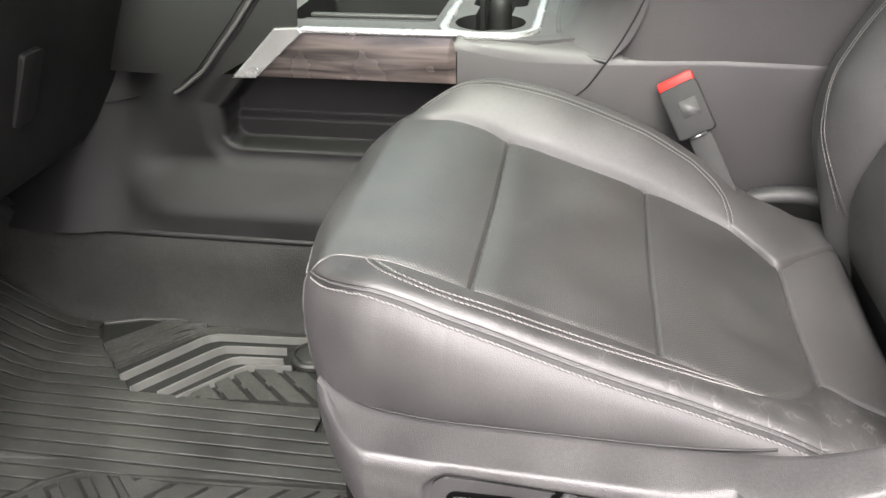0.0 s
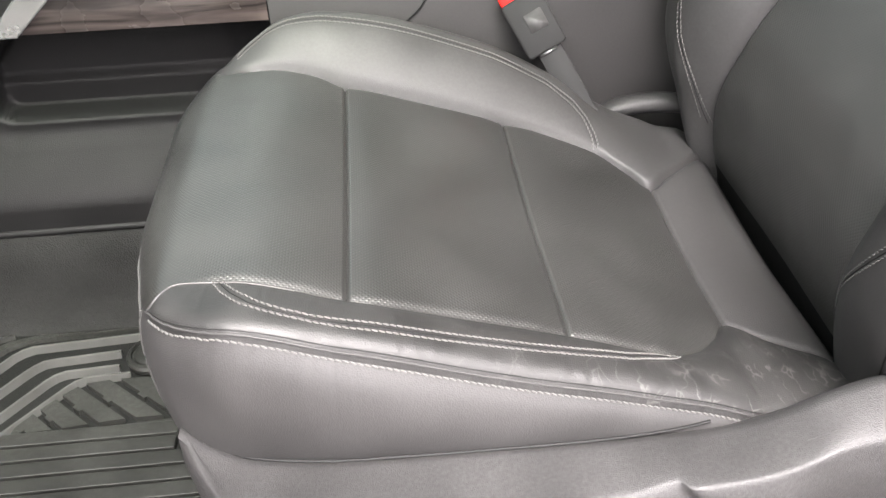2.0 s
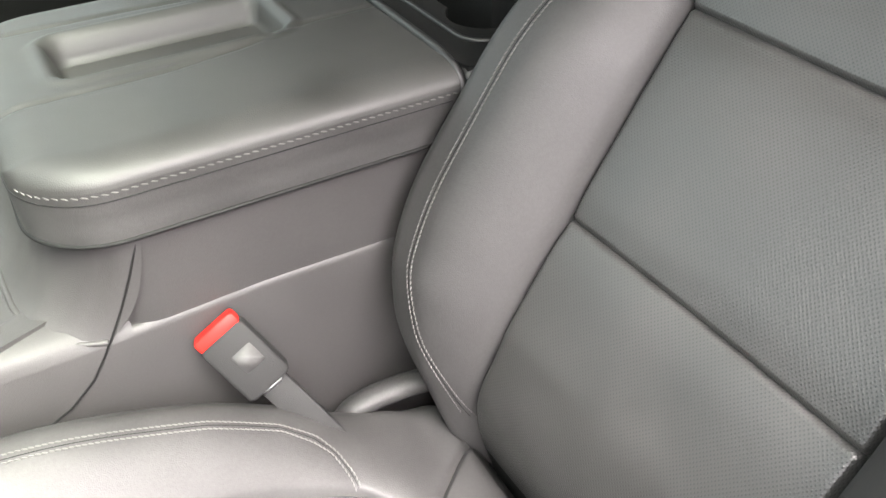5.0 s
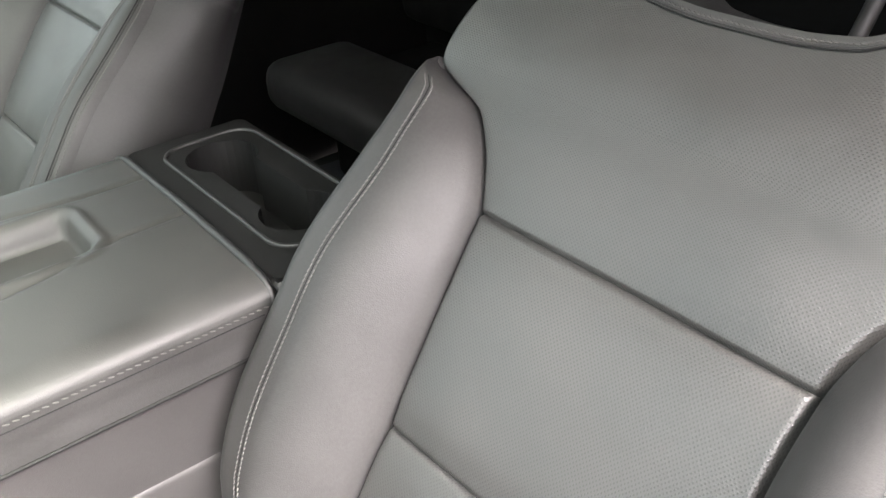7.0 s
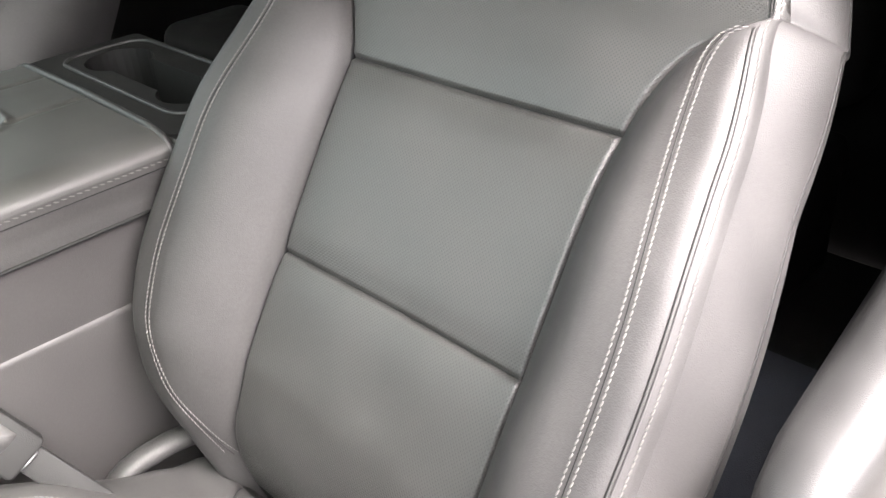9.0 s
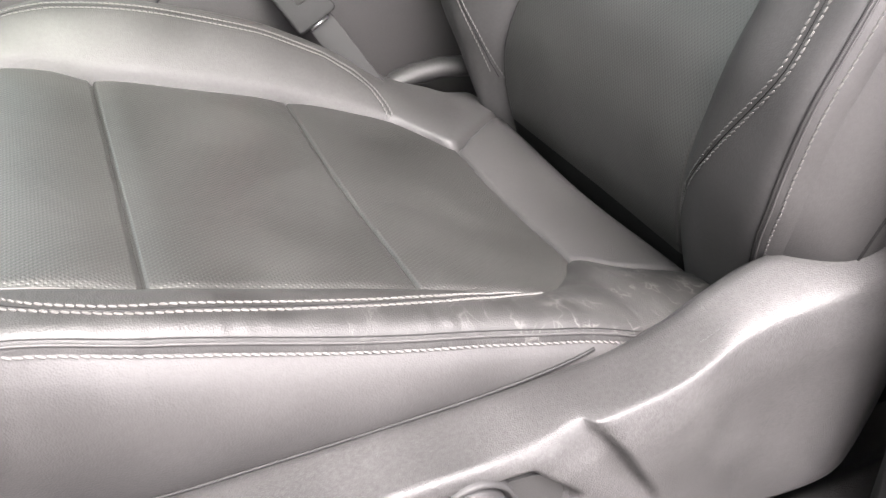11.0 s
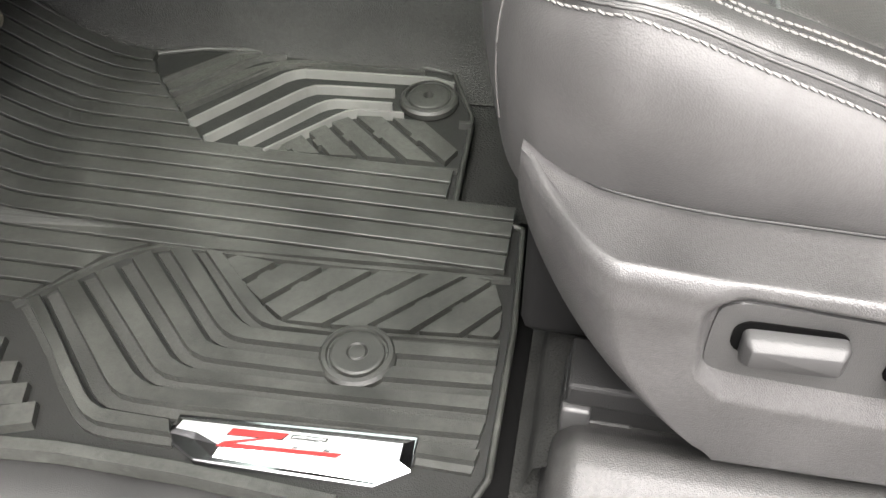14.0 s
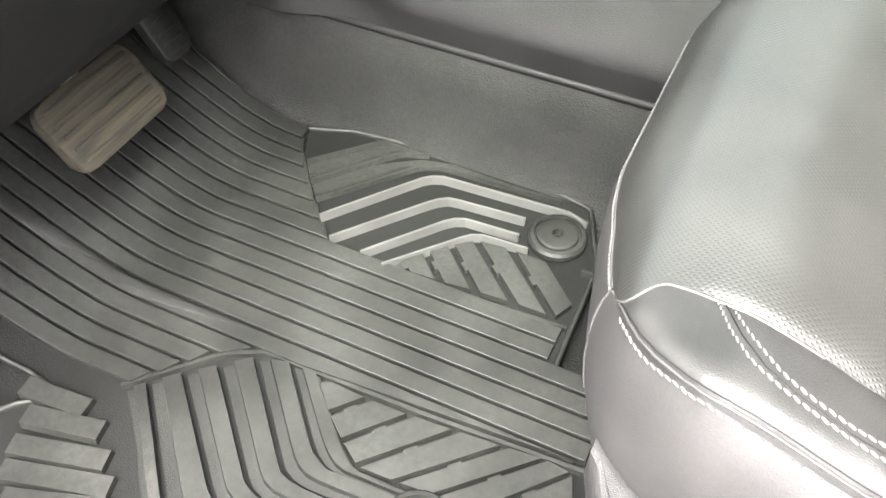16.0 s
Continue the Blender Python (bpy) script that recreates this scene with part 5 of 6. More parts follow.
under(grid("front_side_upper", np.array([[upper_front(u, v) for v in np.linspace(0, 1, 12)] for u in np.linspace(0, 1, 40)]), DARK_TRIM, console, flip=True), con_at)
# slanting edge where the dash stack meets the console
slant = [(-0.315, 0.325), (-0.302, 0.333), (-0.271, 0.357), (-0.224, 0.414), (-0.19, 0.46), (-0.175, 0.482)]
for off, r, mat in ((0.0, 0.0016, BLACK), (0.0115, 0.0065, CONSOLE), (0.021, 0.0014, BLACK)):
    line = [(x + off, FY - 0.001 + 0.02 * max((z - 0.35) / 0.13, 0) ** 2 - (0.004 if z < 0.35 else 0), z) for x, z in slant]
    under(grid("slanting_edge", sweep(resample(line, 0.006), r, 8, flat=0.5), mat, console, wrap=True), con_at)
# seam between the panels
seam = [(0.326, 0.482), (0.310, 0.443), (0.295, 0.412), (0.2815, 0.39), (0.272, 0.375), (0.257, 0.353), (0.233, 0.332), (0.2, 0.315)]
under(cord("panel_gap", resample([(x, FY - 0.0003 + (0.003 if z > 0.39 else 0), z) for x, z in seam], 0.005), 0.0012, BLACK, console), con_at)

# upper side wall below the armrest, rounded at its front corner, and the shelf that it stands on
def upper_ring(inset, z, n=10):
    x0, x1, y0, y1, r = 0.262 + inset, 0.65, 0.302 + inset, 0.668 - inset, 0.07
    pts = [(x1, y0)]
    for cx, cy, a in ((x0 + r, y0 + r, 270), (x0 + r, y1 - r, 180)):
        pts += [(cx + r * math.cos(radians(a - 90 * k / n)), cy + r * math.sin(radians(a - 90 * k / n)), ) for k in range(n + 1)]
    pts += [(x1, y1)]
    return [(x, y, z) for x, y in pts]


up = np.array([upper_ring(0.0, 0.385), upper_ring(0.0, 0.395), upper_ring(0.002, 0.43), upper_ring(0.0, 0.484)])
under(grid("storage_bin", up, CONSOLE, console), con_at)

# padded armrest lid: crowned top with a moulded tray and two seams
LX0, LX1, LY0, LY1, LR = 0.246, 0.630, 0.296, 0.675, 0.075


def lid_half(x):
    k = np.clip(1 - (x - LX0) / LR, 0, 1)
    return (LY1 - LY0) / 2 - LR * (1 - np.sqrt(np.clip(1 - k * k, 0, 1)))


def lid_edge(x, y):
    mid = (LY0 + LY1) / 2
    return np.minimum(lid_half(x) - np.abs(y - mid), x - LX0)


def tray_in(x, y):
    cx, cy, hx, hy, r = 0.425, 0.518, 0.112, 0.052, 0.02
    qx, qy = np.abs(x - cx) - hx + r, np.abs(y - cy) - hy + r
    return r - np.hypot(np.maximum(qx, 0), np.maximum(qy, 0)) - np.minimum(np.maximum(qx, qy), 0)


def lid_z(x, y):
    e = lid_edge(x, y)
    k = np.clip(1 - e / 0.036, 0, 1)
    z = 0.552 - 0.020 * (1 - np.sqrt(np.clip(1 - k ** 2, 0, 1)))
    t = tray_in(x, y)
    z = z + 0.003 * smooth01((t + 0.016) / 0.008) - 0.004 * smooth01((t + 0.004) / 0.004) - 0.026 * smooth01((t - 0.002) / 0.008)
    s1 = np.interp(x, [0.27, 0.4, 0.48, 0.56, 0.65], [0.436, 0.436, 0.45, 0.472, 0.474])
    s2 = np.interp(x, [0.27, 0.4, 0.48, 0.56, 0.65], [0.606, 0.604, 0.598, 0.585, 0.583])
    return z + groove(y - s1, 0.003, 0.003) + groove(y - s2, 0.003, 0.003)


lx = np.r_[LX0 + 0.09 * np.linspace(0, 1, 26)[:-1] ** 1.6, np.linspace(LX0 + 0.09, LX1, 110)]
uu = np.linspace(-1, 1, 150)
uu = np.sin(uu * 1.45) / math.sin(1.45)
LXX = np.repeat(lx[:, None], 150, 1)
LYY = (LY0 + LY1) / 2 + lid_half(lx)[:, None] * uu[None]
LT = np.stack([LXX, LYY, lid_z(LXX, LYY)], -1)
rim_l = np.concatenate([LT[::-1, 0], LT[0, 1:-1], LT[:, -1]])
LS = np.array([np.stack([rim_l[:, 0], rim_l[:, 1], rim_l[:, 2] * (1 - t) + 0.4825 * t], -1) for t in np.linspace(0, 1, 8)])
LS[4] += np.where(LS[4, :, 1:2] < 0.4, 1, 0) * np.array((0, 0.0012, 0))
lid = under(grid("armrest", LS, LEATHER, console, "padded leather armrest lid with pale stitching", flip=True), con_at)
grid("lid_top", LT, LEATHER_LID, lid)
gap_line = np.stack([rim_l[:, 0], rim_l[:, 1], 0 * rim_l[:, 0] + 0.483], 1)
cord("lid_gap", gap_line[4:-4], 0.0022, BLACK, lid)
under_stitch = np.stack([rim_l[:, 0], rim_l[:, 1], 0 * rim_l[:, 0] + 0.522], 1)
cord("lid_seam", under_stitch[4:len(lx) + 20], 0.0008, BLACK, lid)
stl = [(LX0 + LR - LR * math.sin(a), LY0 + LR - LR * math.cos(a)) for a in np.linspace(0, 1.2, 14)]
stl = [(LX1 - 0.004, LY0)] + [(x, y) for x, y in stl]
stitches("stitching", resample([(x, y - 0.0006, 0.529) for x, y in stl], 0.006), lid, pitch=0.0075, length=0.0052, up=(0, -1, 0.2))

# rear end with its own cup holders
bm = bmesh.new()
box(bm, (0.634, 0.297, 0.3), (0.80, 0.675, 0.545), 0.014, 3)
top_faces = [f for f in bm.faces if f.normal.z > 0.9]
bmesh.ops.delete(bm, geom=top_faces, context="FACES_ONLY")
rear = under(part("rear_end", bm, PLASTIC_DARK, console, "dark plastic rear end with cup holders"), con_at)
bm = bmesh.new()
def rear_cups():
    pts, cx, y1, y2, r = [], 0.724, 0.405, 0.583, 0.0425
    for a in np.linspace(50, -230, 24):
        pts.append((cx + r * math.cos(radians(a)), y1 + r * math.sin(radians(a))))
    for a in np.linspace(230, -50, 24):
        pts.append((cx + r * math.cos(radians(a)), y2 + r * math.sin(radians(a))))
    return pts


holed_plate(bm, rounded(0.640, 0.303, 0.794, 0.669, 0.012), [rear_cups()], 0.5458, [0.006, 0.07])
part("cup_frame", bm, DARK_TRIM, rear, "moulded insert with two cup wells", smooth=False)
rr = resample([(x, y, 0.5465) for x, y in rounded(0.668, 0.34, 0.786, 0.64, 0.03)] + [(0.786, 0.61, 0.5465)], 0.006)
grid("cup_ridge", sweep(rr, 0.0028, 8), PLASTIC_DARK, rear, wrap=True)
rr = resample([(0.6315, y, z) for y, z in ((0.2955, 0.45), (0.2955, 0.52), (0.300, 0.537), (0.312, 0.547), (0.34, 0.552), (0.48, 0.5545), (0.64, 0.552), (0.672, 0.542), (0.676, 0.5))], 0.006)
grid("end_rim", sweep(rr, 0.0045, 8, up=(1, 0, 0)), PLASTIC_DARK, rear, wrap=True)

# front deck: plate with the twin cup holder, open bin in front of it
def cup_outline():
    pts = []
    cx, y1, y2, r = 0.121, 0.402, 0.611, 0.0485
    for a in np.linspace(58, -238, 30):
        pts.append((cx + r * math.cos(radians(a)), y1 + r * math.sin(radians(a))))
    pts += [(0.0955, 0.494), (0.088, 0.499), (0.084, 0.507), (0.084, 0.545), (0.088, 0.553), (0.0955, 0.557)]
    for a in np.linspace(238, -58, 30):
        pts.append((cx + r * math.cos(radians(a)), y2 + r * math.sin(radians(a))))
    pts += [(0.1465, 0.557), (0.158, 0.552), (0.164, 0.544), (0.164, 0.506), (0.158, 0.498), (0.1465, 0.494)]
    return pts


bm = bmesh.new()
deck_outline = [(-0.2, 0.312), (0.05, 0.312), (0.19, 0.312), (0.24, 0.33), (0.30, 0.36), (0.30, 0.66), (0.22, 0.662), (-0.2, 0.662)]
holed_plate(bm, deck_outline, [cup_outline(), rounded(-0.17, 0.392, 0.044, 0.648, 0.012)], 0.408, [0.012, 0.075, 0.06])
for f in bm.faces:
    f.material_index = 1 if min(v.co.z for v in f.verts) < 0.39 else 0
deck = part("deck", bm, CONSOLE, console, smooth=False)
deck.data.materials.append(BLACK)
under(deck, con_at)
bm = bmesh.new()
rings = [(rounded(0.055 + k, 0.320 + k, 0.193 - k, 0.672 - k, 0.045 - 0.6 * k, 8), z) for k, z in ((0.0, 0.4082), (0.0005, 0.4115), (0.003, 0.4135), (0.010, 0.4135), (0.0125, 0.412), (0.013, 0.4082))]
va = [[bm.verts.new((x, y, z)) for x, y in ring] for ring, z in rings]
for p, q in zip(va[:-1], va[1:]):
    for i in range(len(p)):
        bm.faces.new((p[i], p[(i + 1) % len(p)], q[(i + 1) % len(p)], q[i]))
under(part("cup_holder_frame", bm, SILVER, console, "bright silver frame round the cup holders"), con_at)
bm = bmesh.new()
slab(bm, rounded(0.096, 0.40, 0.137, 0.475, 0.005), "z", 0.33, 0.345, 0.003)
slab(bm, rounded(0.096, 0.468, 0.137, 0.56, 0.005), "z", 0.33, 0.357, 0.004)
cups = under(part("cup_insert", bm, CONSOLE, console, "grey liner block in the cup holder"), con_at)
A = np.array([[(0.116 + r * math.cos(a), 0.588 + r * math.sin(a), z) for r, z in ((0.019, 0.33), (0.0185, 0.378), (0.0165, 0.392), (0.012, 0.4), (0.005, 0.4035), (0.0, 0.404))] for a in np.linspace(0, 2 * math.pi, 29)])
grid("socket_cap", A, BLACK, cups, "black domed socket cap", flip=True)
# hollow front of the bin, rising from a ridge on the deck and wrapping round to the side panel
RIDGE = resample([(0.213, 0.66, 0.4095), (0.213, 0.42, 0.4095), (0.216, 0.365, 0.4085), (0.222, 0.338, 0.405), (0.236, 0.319, 0.398), (0.256, 0.3055, 0.391), (0.278, 0.3, 0.388)], 0.006)
UPPER = resample([(0.252, 0.66, 0.484), (0.252, 0.42, 0.484), (0.254, 0.385, 0.484), (0.265, 0.348, 0.484), (0.288, 0.318, 0.484), (0.31, 0.3055, 0.484), (0.328, 0.3005, 0.484)], 0.006)
UPPER = UPPER[np.linspace(0, len(UPPER) - 1, len(RIDGE)).round().astype(int)]
BF = []
for t in np.linspace(0, 1, 9):
    m = 0.2 * RIDGE + 0.8 * UPPER
    m[:, 2] = RIDGE[:, 2] + 0.02
    BF.append((1 - t) ** 2 * RIDGE + 2 * t * (1 - t) * m + t * t * UPPER)
under(grid("bin_front", np.array(BF), CONSOLE, console, flip=True), con_at)
under(grid("deck_ridge", sweep(RIDGE, 0.0032, 8, flat=0.8), CONSOLE, console, wrap=True), con_at)
for by in (0.44, 0.475):
    bm = bmesh.new()
    box(bm, (-0.16, by, 0.386), (0.035, by + 0.012, 0.396), 0.003)
    under(part("bin_divider", bm, SATIN, console), con_at)
# rolled edge between the deck and the side, rising to a ridge behind the cup holders
def edge_section(x):
    top = 0.409
    low = float(np.interp(x, [-0.2, 0.09, 0.12, 0.172, 0.24, 0.28], [0.414, 0.414, 0.40, 0.393, 0.392, 0.389]))
    yy = float(np.interp(x, [-0.2, 0.12, 0.172, 0.24, 0.30], [0.318, 0.318, 0.326, 0.36, 0.38]))
    return [(x, yy + 0.004, top - 0.001), (x, yy, top), (x, yy - (yy - 0.3) * 0.35, top - 0.002), (x, 0.304 + (yy - 0.318) * 0.25, (top + low) / 2), (x, 0.301, low), (x, 0.300, low - 0.02)]


under(loft("deck_edge", np.linspace(-0.12, 0.30, 50), edge_section, CONSOLE, console, flip=False), con_at)
bm = bmesh.new()
slab(bm, [(-0.2, 0.375), (0.30, 0.375), (0.30, 0.65), (-0.2, 0.65)], "z", 0.30, 0.33)
under(part("console_core", bm, BLACK, console), con_at)

# wood strip with bright edges
def wood_pt(u, v):
    x0, x1 = -0.186 + 0.071 * v, 0.088
    x = x0 + (x1 - x0) * u
    return (x, 0.2985 - 0.006 * math.sin(math.pi * min(v, 1) * 0.9) * min(1, (1 - u) / 0.04, 1) + 0.004 * v, 0.352 + 0.062 * v)


W = np.array([[wood_pt(u, v) for v in np.linspace(0, 1, 10)] for u in np.r_[np.linspace(0, 0.94, 30), np.linspace(0.955, 1, 8)]])
under(grid("wood_strip", W, WOOD, console, "polished reddish brown wood strip", flip=True), con_at)
top = [(W[i, -1, 0], W[i, -1, 1] + 0.001, W[i, -1, 2] + 0.002) for i in range(len(W))]
under(grid("bright_edge", sweep(top, 0.0072, 10, flat=0.7), SILVER, console, "bright strip along the wood", wrap=True), con_at)
bm = bmesh.new()
slab(bm, [(-0.218, 0.3505), (-0.184, 0.351), (-0.113, 0.4145), (-0.118, 0.421), (-0.152, 0.419)], "y", 0.291, 0.30, 0.002)
under(part("bright_end", bm, SILVER, console, "brushed silver end piece", smooth=False), con_at)

# carpet on the tunnel side below the console
TX = np.linspace(-0.95, 0.7, 60)
def tunnel(x):
    lift = float(np.interp(x, [-0.95, -0.62, -0.5, -0.42], [0.16, 0.055, 0.01, 0.0]))
    return [(x, 0.29, 0.129 + lift), (x, 0.245, 0.126 + lift), (x, 0.236, 0.120 + lift), (x, 0.229, 0.09 + lift), (x, 0.223, 0.045 + lift), (x, 0.217, 0.012 + lift), (x, 0.205, -0.004 + lift), (x, 0.18, -0.018 + lift)]


tagged(loft("tunnel_carpet", TX, tunnel, FELT, None, flip=False), "grey felted carpet on the tunnel side", "carpet", kind="structure")
under(cord("lower_gap", [(x, 0.2445, 0.129 + float(np.interp(x, [-0.95, -0.62, -0.5, -0.42], [0.16, 0.055, 0.01, 0.0]))) for x in TX if x < 0.05], 0.0048, BLACK, console), con_at)

# ---- lower dash, column and steering wheel ----
dash = thing("dashboard", "dark grey lower dashboard panel over the pedals", "dashboard", (-0.6, 0.0, 0.25))
DP = np.array([[(x, y, z) for x, z in ((-0.95, 0.34), (-0.6, 0.275), (-0.47, 0.252), (-0.44, 0.258), (-0.425, 0.285), (-0.40, 0.36), (-0.36, 0.47), (-0.34, 0.56), (-0.36, 0.62), (-0.5, 0.68), (-1.0, 0.72))] for y in np.linspace(-0.44, 0.265, 24)])
DP[..., 1] += 0.8 * np.maximum(DP[..., 2] - 0.26, 0) * smooth01((DP[..., 1] + 0.1) / 0.36)
under(grid("knee_panel", DP, DARK_TRIM, dash), (-0.6, 0.0, 0.25))
def stack_row(y):
    r = 0.12 * max(y - 0.3, 0)
    return [(x, y + 0.8 * max(z - 0.26, 0), z + r) for x, z in ((-0.9, 0.25), (-0.62, 0.27), (-0.40, 0.305), (-0.345, 0.318), (-0.332, 0.33), (-0.325, 0.35), (-0.31, 0.42), (-0.31, 0.5), (-0.36, 0.62), (-0.5, 0.68), (-1.0, 0.72))]


under(grid("lower_stack", np.array([stack_row(y) for y in np.linspace(0.268, 0.36, 8)]), PLASTIC_DARK, dash), (-0.6, 0.0, 0.25))
under(grid("stack_edge", np.array([[(x - 0.006, y, z) for x, y, z in stack_row(y)] for y in np.linspace(0.364, 0.42, 6)]), PLASTIC, dash), (-0.6, 0.0, 0.25))
under(grid("radio_panel", np.array([[(x - 0.012, y, z) for x, y, z in stack_row(y)] for y in np.linspace(0.425, 0.6, 10)]), PLASTIC_DARK, dash), (-0.6, 0.0, 0.25))
# release lever in its pocket on the knee panel
LVM = Matrix.Translation((-0.398, 0.095, 0.385)) @ Matrix.Rotation(radians(-68), 4, "Y")
bm = bmesh.new()
slab(bm, rounded(-0.03, -0.014, 0.026, 0.014, 0.004), "z", 0.001, 0.009, 0.003, 2)
bm.transform(LVM)
under(part("release_lever", bm, SATIN, dash, "satin grey release lever"), (-0.6, 0.0, 0.25))
bm = bmesh.new()
slab(bm, rounded(-0.036, -0.02, 0.06, 0.02, 0.006), "z", -0.012, 0.0015, 0.002, 2)
bm.transform(LVM)
under(part("lever_pocket", bm, BLACK, dash), (-0.6, 0.0, 0.25))
DP3 = np.array([[(x, y, z) for x, z in ((-0.95, 0.34), (-0.6, 0.3), (-0.42, 0.4), (-0.36, 0.5), (-0.36, 0.62), (-0.5, 0.68), (-1.0, 0.72))] for y in np.linspace(0.68, 1.56, 12)])
under(grid("glovebox_panel", DP3, PLASTIC_DARK, dash), (-0.6, 0.0, 0.25))

WC, WT, WR, Wr = np.array(WHEEL_C), WHEEL_TILT, 0.178, 0.0165
wheel_at = tuple(WC)
wheel = thing("steering_wheel", "grey leather-wrapped steering wheel", "steering wheel", wheel_at)
ta = radians(WT)
wu, wy, wnrm = np.array((-math.sin(ta), 0, math.cos(ta))), np.array((0, 1.0, 0)), np.array((math.cos(ta), 0, math.sin(ta)))
ring = [WC + WR * (math.cos(a) * wy + math.sin(a) * wu) for a in np.linspace(0, 2 * math.pi, 96, endpoint=False)]
under(grid("rim", sweep(ring, Wr, 14, closed=True, flat=1.15, up=tuple(wnrm)), LEATHER, wheel, wrap=True), wheel_at)
for a in (0, 180, 270):
    d = math.cos(radians(a)) * wy + math.sin(radians(a)) * wu
    under(grid("spoke", sweep([WC + d * k - wnrm * (0.02 if k < 0.1 else 0.006) for k in (0.03, 0.08, 0.13, 0.172)], [0.034, 0.03, 0.024, 0.02], 12, flat=0.35, up=tuple(wnrm)), SATIN, wheel, wrap=True), wheel_at)
HB = np.array([[WC + r * (math.cos(a) * wy * 1.15 + math.sin(a) * wu) + wnrm * h for r, h in ((0.075, -0.05), (0.075, -0.012), (0.066, 0.0), (0.03, 0.006), (0, 0.007))] for a in np.linspace(0, 2 * math.pi, 40)])
under(grid("hub", HB, PLASTIC_DARK, wheel), wheel_at)
col = [WC - wnrm * k for k in (0.04, 0.12, 0.2, 0.34)]
under(grid("column_shroud", sweep(col, [0.05, 0.065, 0.075, 0.08], 16, up=(0, 1, 0)), PLASTIC_DARK, wheel, wrap=True), wheel_at)

# ---- pedals ----
def pedal(name, ctr, w, h, tilt, label, mat, grooves):
    at = tuple(ctr)
    t = thing(name, label, "pedal", at)
    bm = bmesh.new()
    slab(bm, rounded(-w / 2, -h / 2, w / 2, h / 2, 0.014), "z", -0.008, 0.008, 0.004, 3)
    m = Matrix.Rotation(radians(tilt), 4, "Y") @ Matrix.Rotation(radians(90), 4, "Z")
    bm.transform(m)
    pad = part("pad", bm, mat, t)
    for k in range(grooves):
        bm = bmesh.new()
        box(bm, (-w / 2 + 0.008, -h / 2 + h * (k + 0.8) / (grooves + 0.6) - 0.0025, 0.0075), (w / 2 - 0.008, -h / 2 + h * (k + 0.8) / (grooves + 0.6) + 0.0025, 0.0095), 0.0008, 1)
        bm.transform(m)
        part("tread", bm, mat, pad)
    under(grid("arm", sweep([np.array(ctr) + (-0.01, 0, 0.0), np.array(ctr) + (-0.05, 0.0, 0.05), np.array(ctr) + (-0.12, 0.0, 0.25)], 0.011, 8, up=(0, 1, 0)), STEEL if mat is PEDAL else BLACK, t, wrap=True), at)


pedal("brake_pedal", (-0.505, -0.02, 0.155), 0.125, 0.075, 52, "worn brown rubber brake pedal", PEDAL, 5)
pedal("accelerator_pedal", (-0.61, 0.168, 0.122), 0.048, 0.12, 60, "black ribbed accelerator pedal", RUBBER, 9)

# ---- passenger seat, rear bench, door pillar ----
def plain_seat(name, label, at):
    t = thing(name, label, "car seat", at)
    for src in (backrest, cushion):
        for o in (src, *src.children):
            if not o.name.startswith(("back_shell", "side_seam", "seam")):
                c = o.copy()
                scene.collection.objects.link(c)
                c.parent = t
                c.location = -Vector(seat_at)
                c.matrix_parent_inverse = Matrix()
    return t


plain_seat("passenger_seat", "dark grey leather passenger bucket seat", (0.2, 1.0, -0.02))
bm = bmesh.new()
box(bm, (1.2, 0.0, 0.198), (1.45, 1.465, 0.318), 0.045, 4)
bench_at = (1.5, 0.7, -0.02)
bench = thing("rear_bench", "dark leather rear bench seat", "car seat", bench_at)
under(part("bench_cushion", bm, LEATHER, bench), bench_at)
# back and base blackened: the unlit rear is painted into them
bm = bmesh.new()
box(bm, (1.62, 0.0, 0.3), (1.76, 1.5, 0.85), 0.05, 4)
under(part("bench_back", bm, DEEP_SHADE, bench), bench_at)
bm = bmesh.new()
box(bm, (1.36, 0.02, -0.022), (1.7, 1.44, 0.25), 0.02)
under(part("bench_base", bm, DEEP_SHADE, bench), bench_at)

# B-pillar trim beside the seat
PZ = np.array([-0.1, 0.1, 0.25, 0.35, 0.43, 0.487, 0.511, 0.525, 0.545, 0.6, 0.9, 1.27])
front = np.array([0.592, 0.59, 0.590, 0.597, 0.609, 0.622, 0.642, 0.675, 0.75, 0.84, 0.92, 0.94])
PP = np.array([[(f, -0.335, z), (f - 0.006, -0.345, z), (f - 0.008, -0.36, z), (f, -0.375, z), (f + 0.1, -0.385, z), (f + 0.25, -0.385, z), (f + 0.25, -0.30 if z < 0.55 else -0.33, z), (f + 0.03, -0.325, z)] for f, z in zip(front, PZ)])
tagged(grid("pillar", PP, PLASTIC_DARK, wrap=True, flip=True), "grey plastic trim of the door pillar", "pillar", kind="structure")

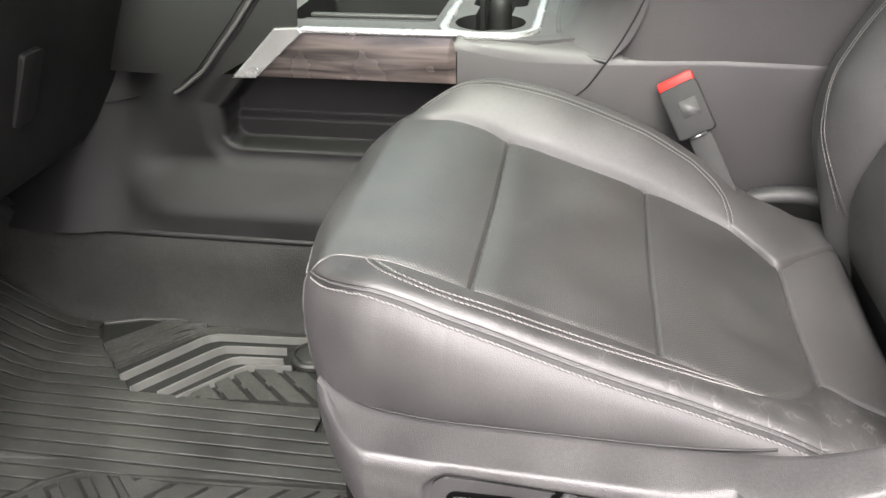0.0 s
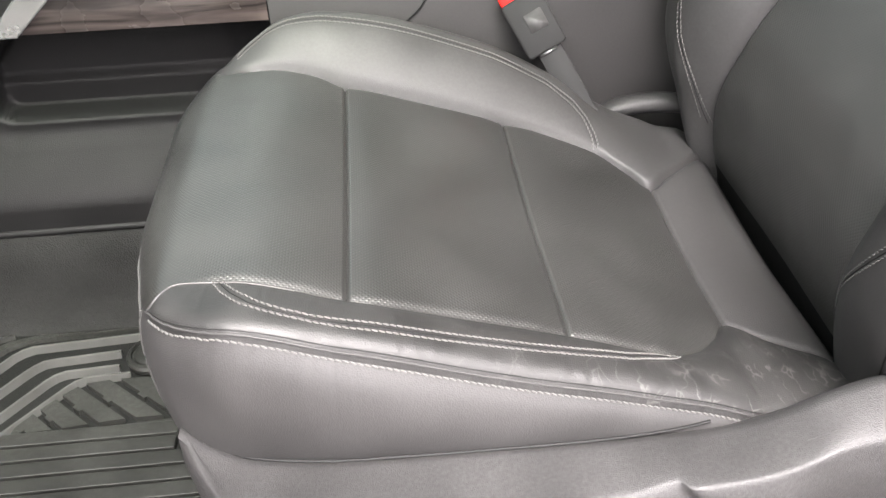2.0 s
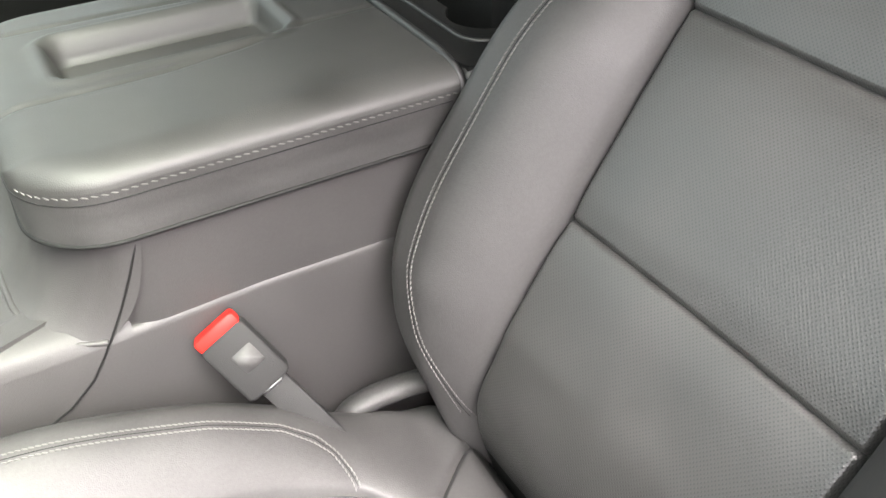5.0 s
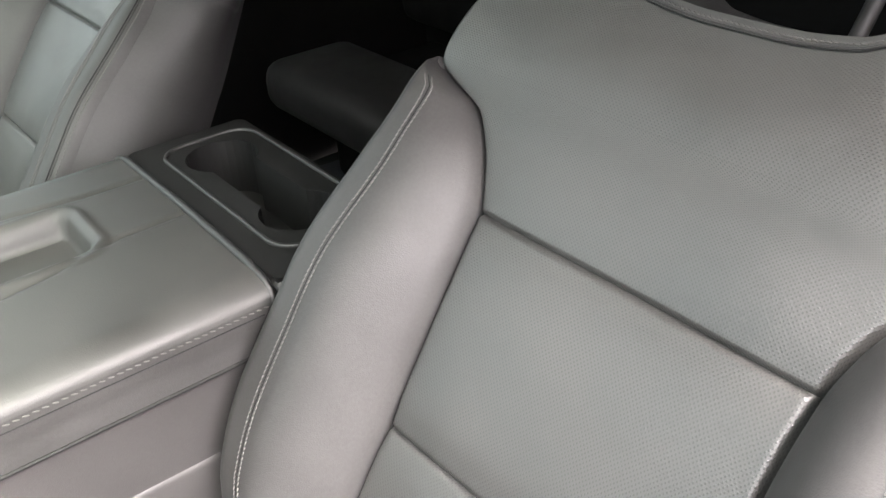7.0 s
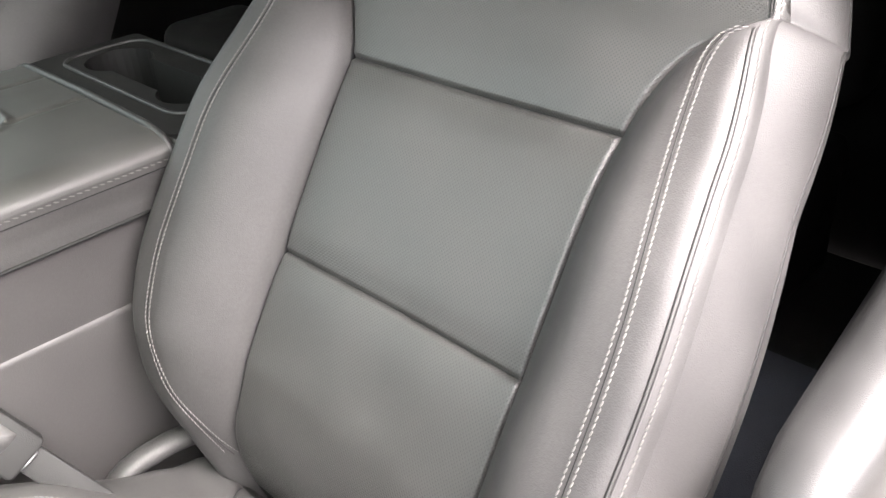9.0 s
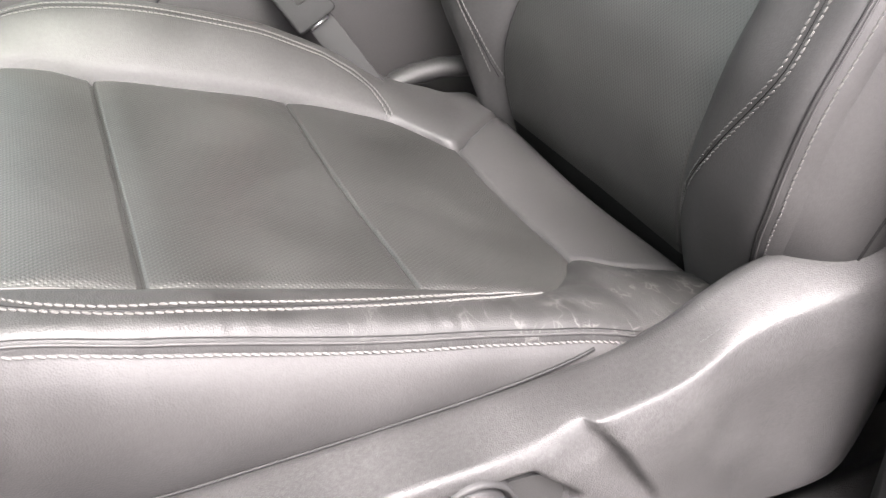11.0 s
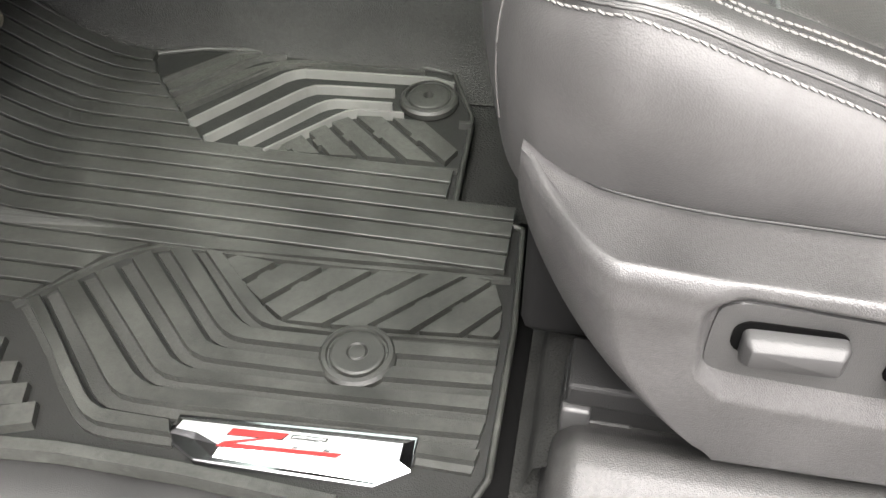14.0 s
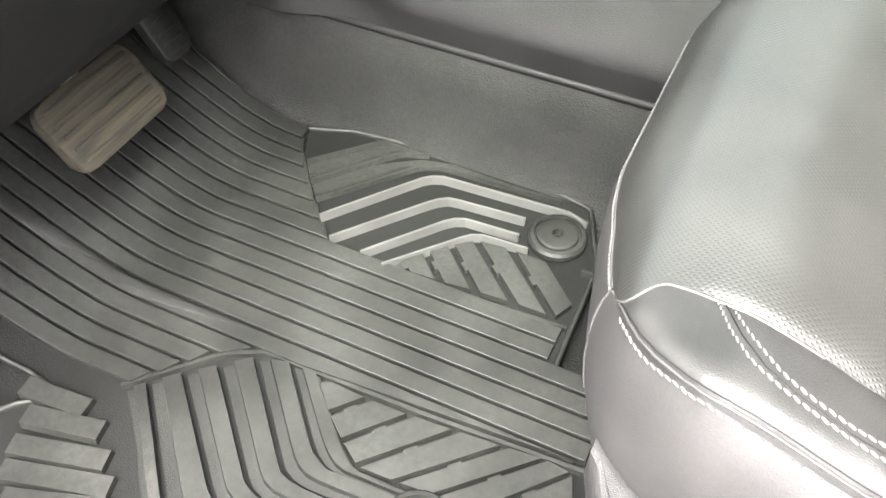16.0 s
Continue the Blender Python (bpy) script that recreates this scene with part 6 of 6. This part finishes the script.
# bluish rear floor carpet and the slotted vent behind the seat
RC = np.array([[(x, y, -0.016 + 0.0015 * math.sin(x * 60) * math.sin(y * 45)) for y in np.linspace(-0.3, 1.5, 40)] for x in np.linspace(0.66, 1.4, 30)])
tagged(grid("rear_carpet", RC, BLUE, flip=True), "dark bluish carpet behind the driver's seat", "carpet", kind="structure")
vent_at = (0.81, -0.19, -0.016)
vent = thing("floor_vent", "black slotted air vent on the rear floor", "vent", vent_at)
bm = bmesh.new()
box(bm, (0.806, -0.235, -0.016), (0.83, -0.15, 0.19), 0.004)
under(part("housing", bm, BLACK, vent), vent_at)
for k in range(10):
    bm = bmesh.new()
    box(bm, (0.797, -0.216 + 0.002 * k, 0.054 + 0.0115 * k), (0.808, -0.176 + 0.0005 * k, 0.0575 + 0.0115 * k), 0.001, 1)
    under(part("slat", bm, PLASTIC, vent, smooth=False), vent_at)

# the driver's door, swung open on its hinges in front of the opening
# door and pane stay out of view, added to block low light from the front
DM = Matrix.Translation((-0.64, -0.46, 0)) @ Matrix.Rotation(radians(-84), 4, "Z")
bm = bmesh.new()
slab(bm, [(0.0, -0.08), (0.03, 0.55), (0.06, 0.68), (1.12, 0.70), (1.16, 0.6), (1.14, 0.1), (1.08, -0.06)], "y", -0.05, 0.05, 0.02, 2)
bm.transform(DM)
door = tagged(part("door_front", bm, PLASTIC_DARK), "dark trim of the open driver's door", "door", kind="structure")
TINT = GLASS.copy()
TINT.name = "light_tinted_glass"
TINT.node_tree.nodes["Transparent BSDF"].inputs[0].default_value = (0.82, 0.88, 0.81, 1)
WF = [(0.16, 0.69), (0.62, 1.12), (1.1, 1.16), (1.15, 0.7)]
frame_line = [tuple(DM @ Vector((x, 0.0, z))) for x, z in WF]
grid("window_frame", sweep(resample(frame_line, 0.03), 0.022, 10), BLACK, door, wrap=True)
bm = bmesh.new()
slab(bm, [(0.19, 0.68), (0.63, 1.11), (1.09, 1.15), (1.14, 0.68)], "y", -0.002, 0.002)
bm.transform(DM)
part("window_pane", bm, TINT, door, "lightly tinted window pane", smooth=False)
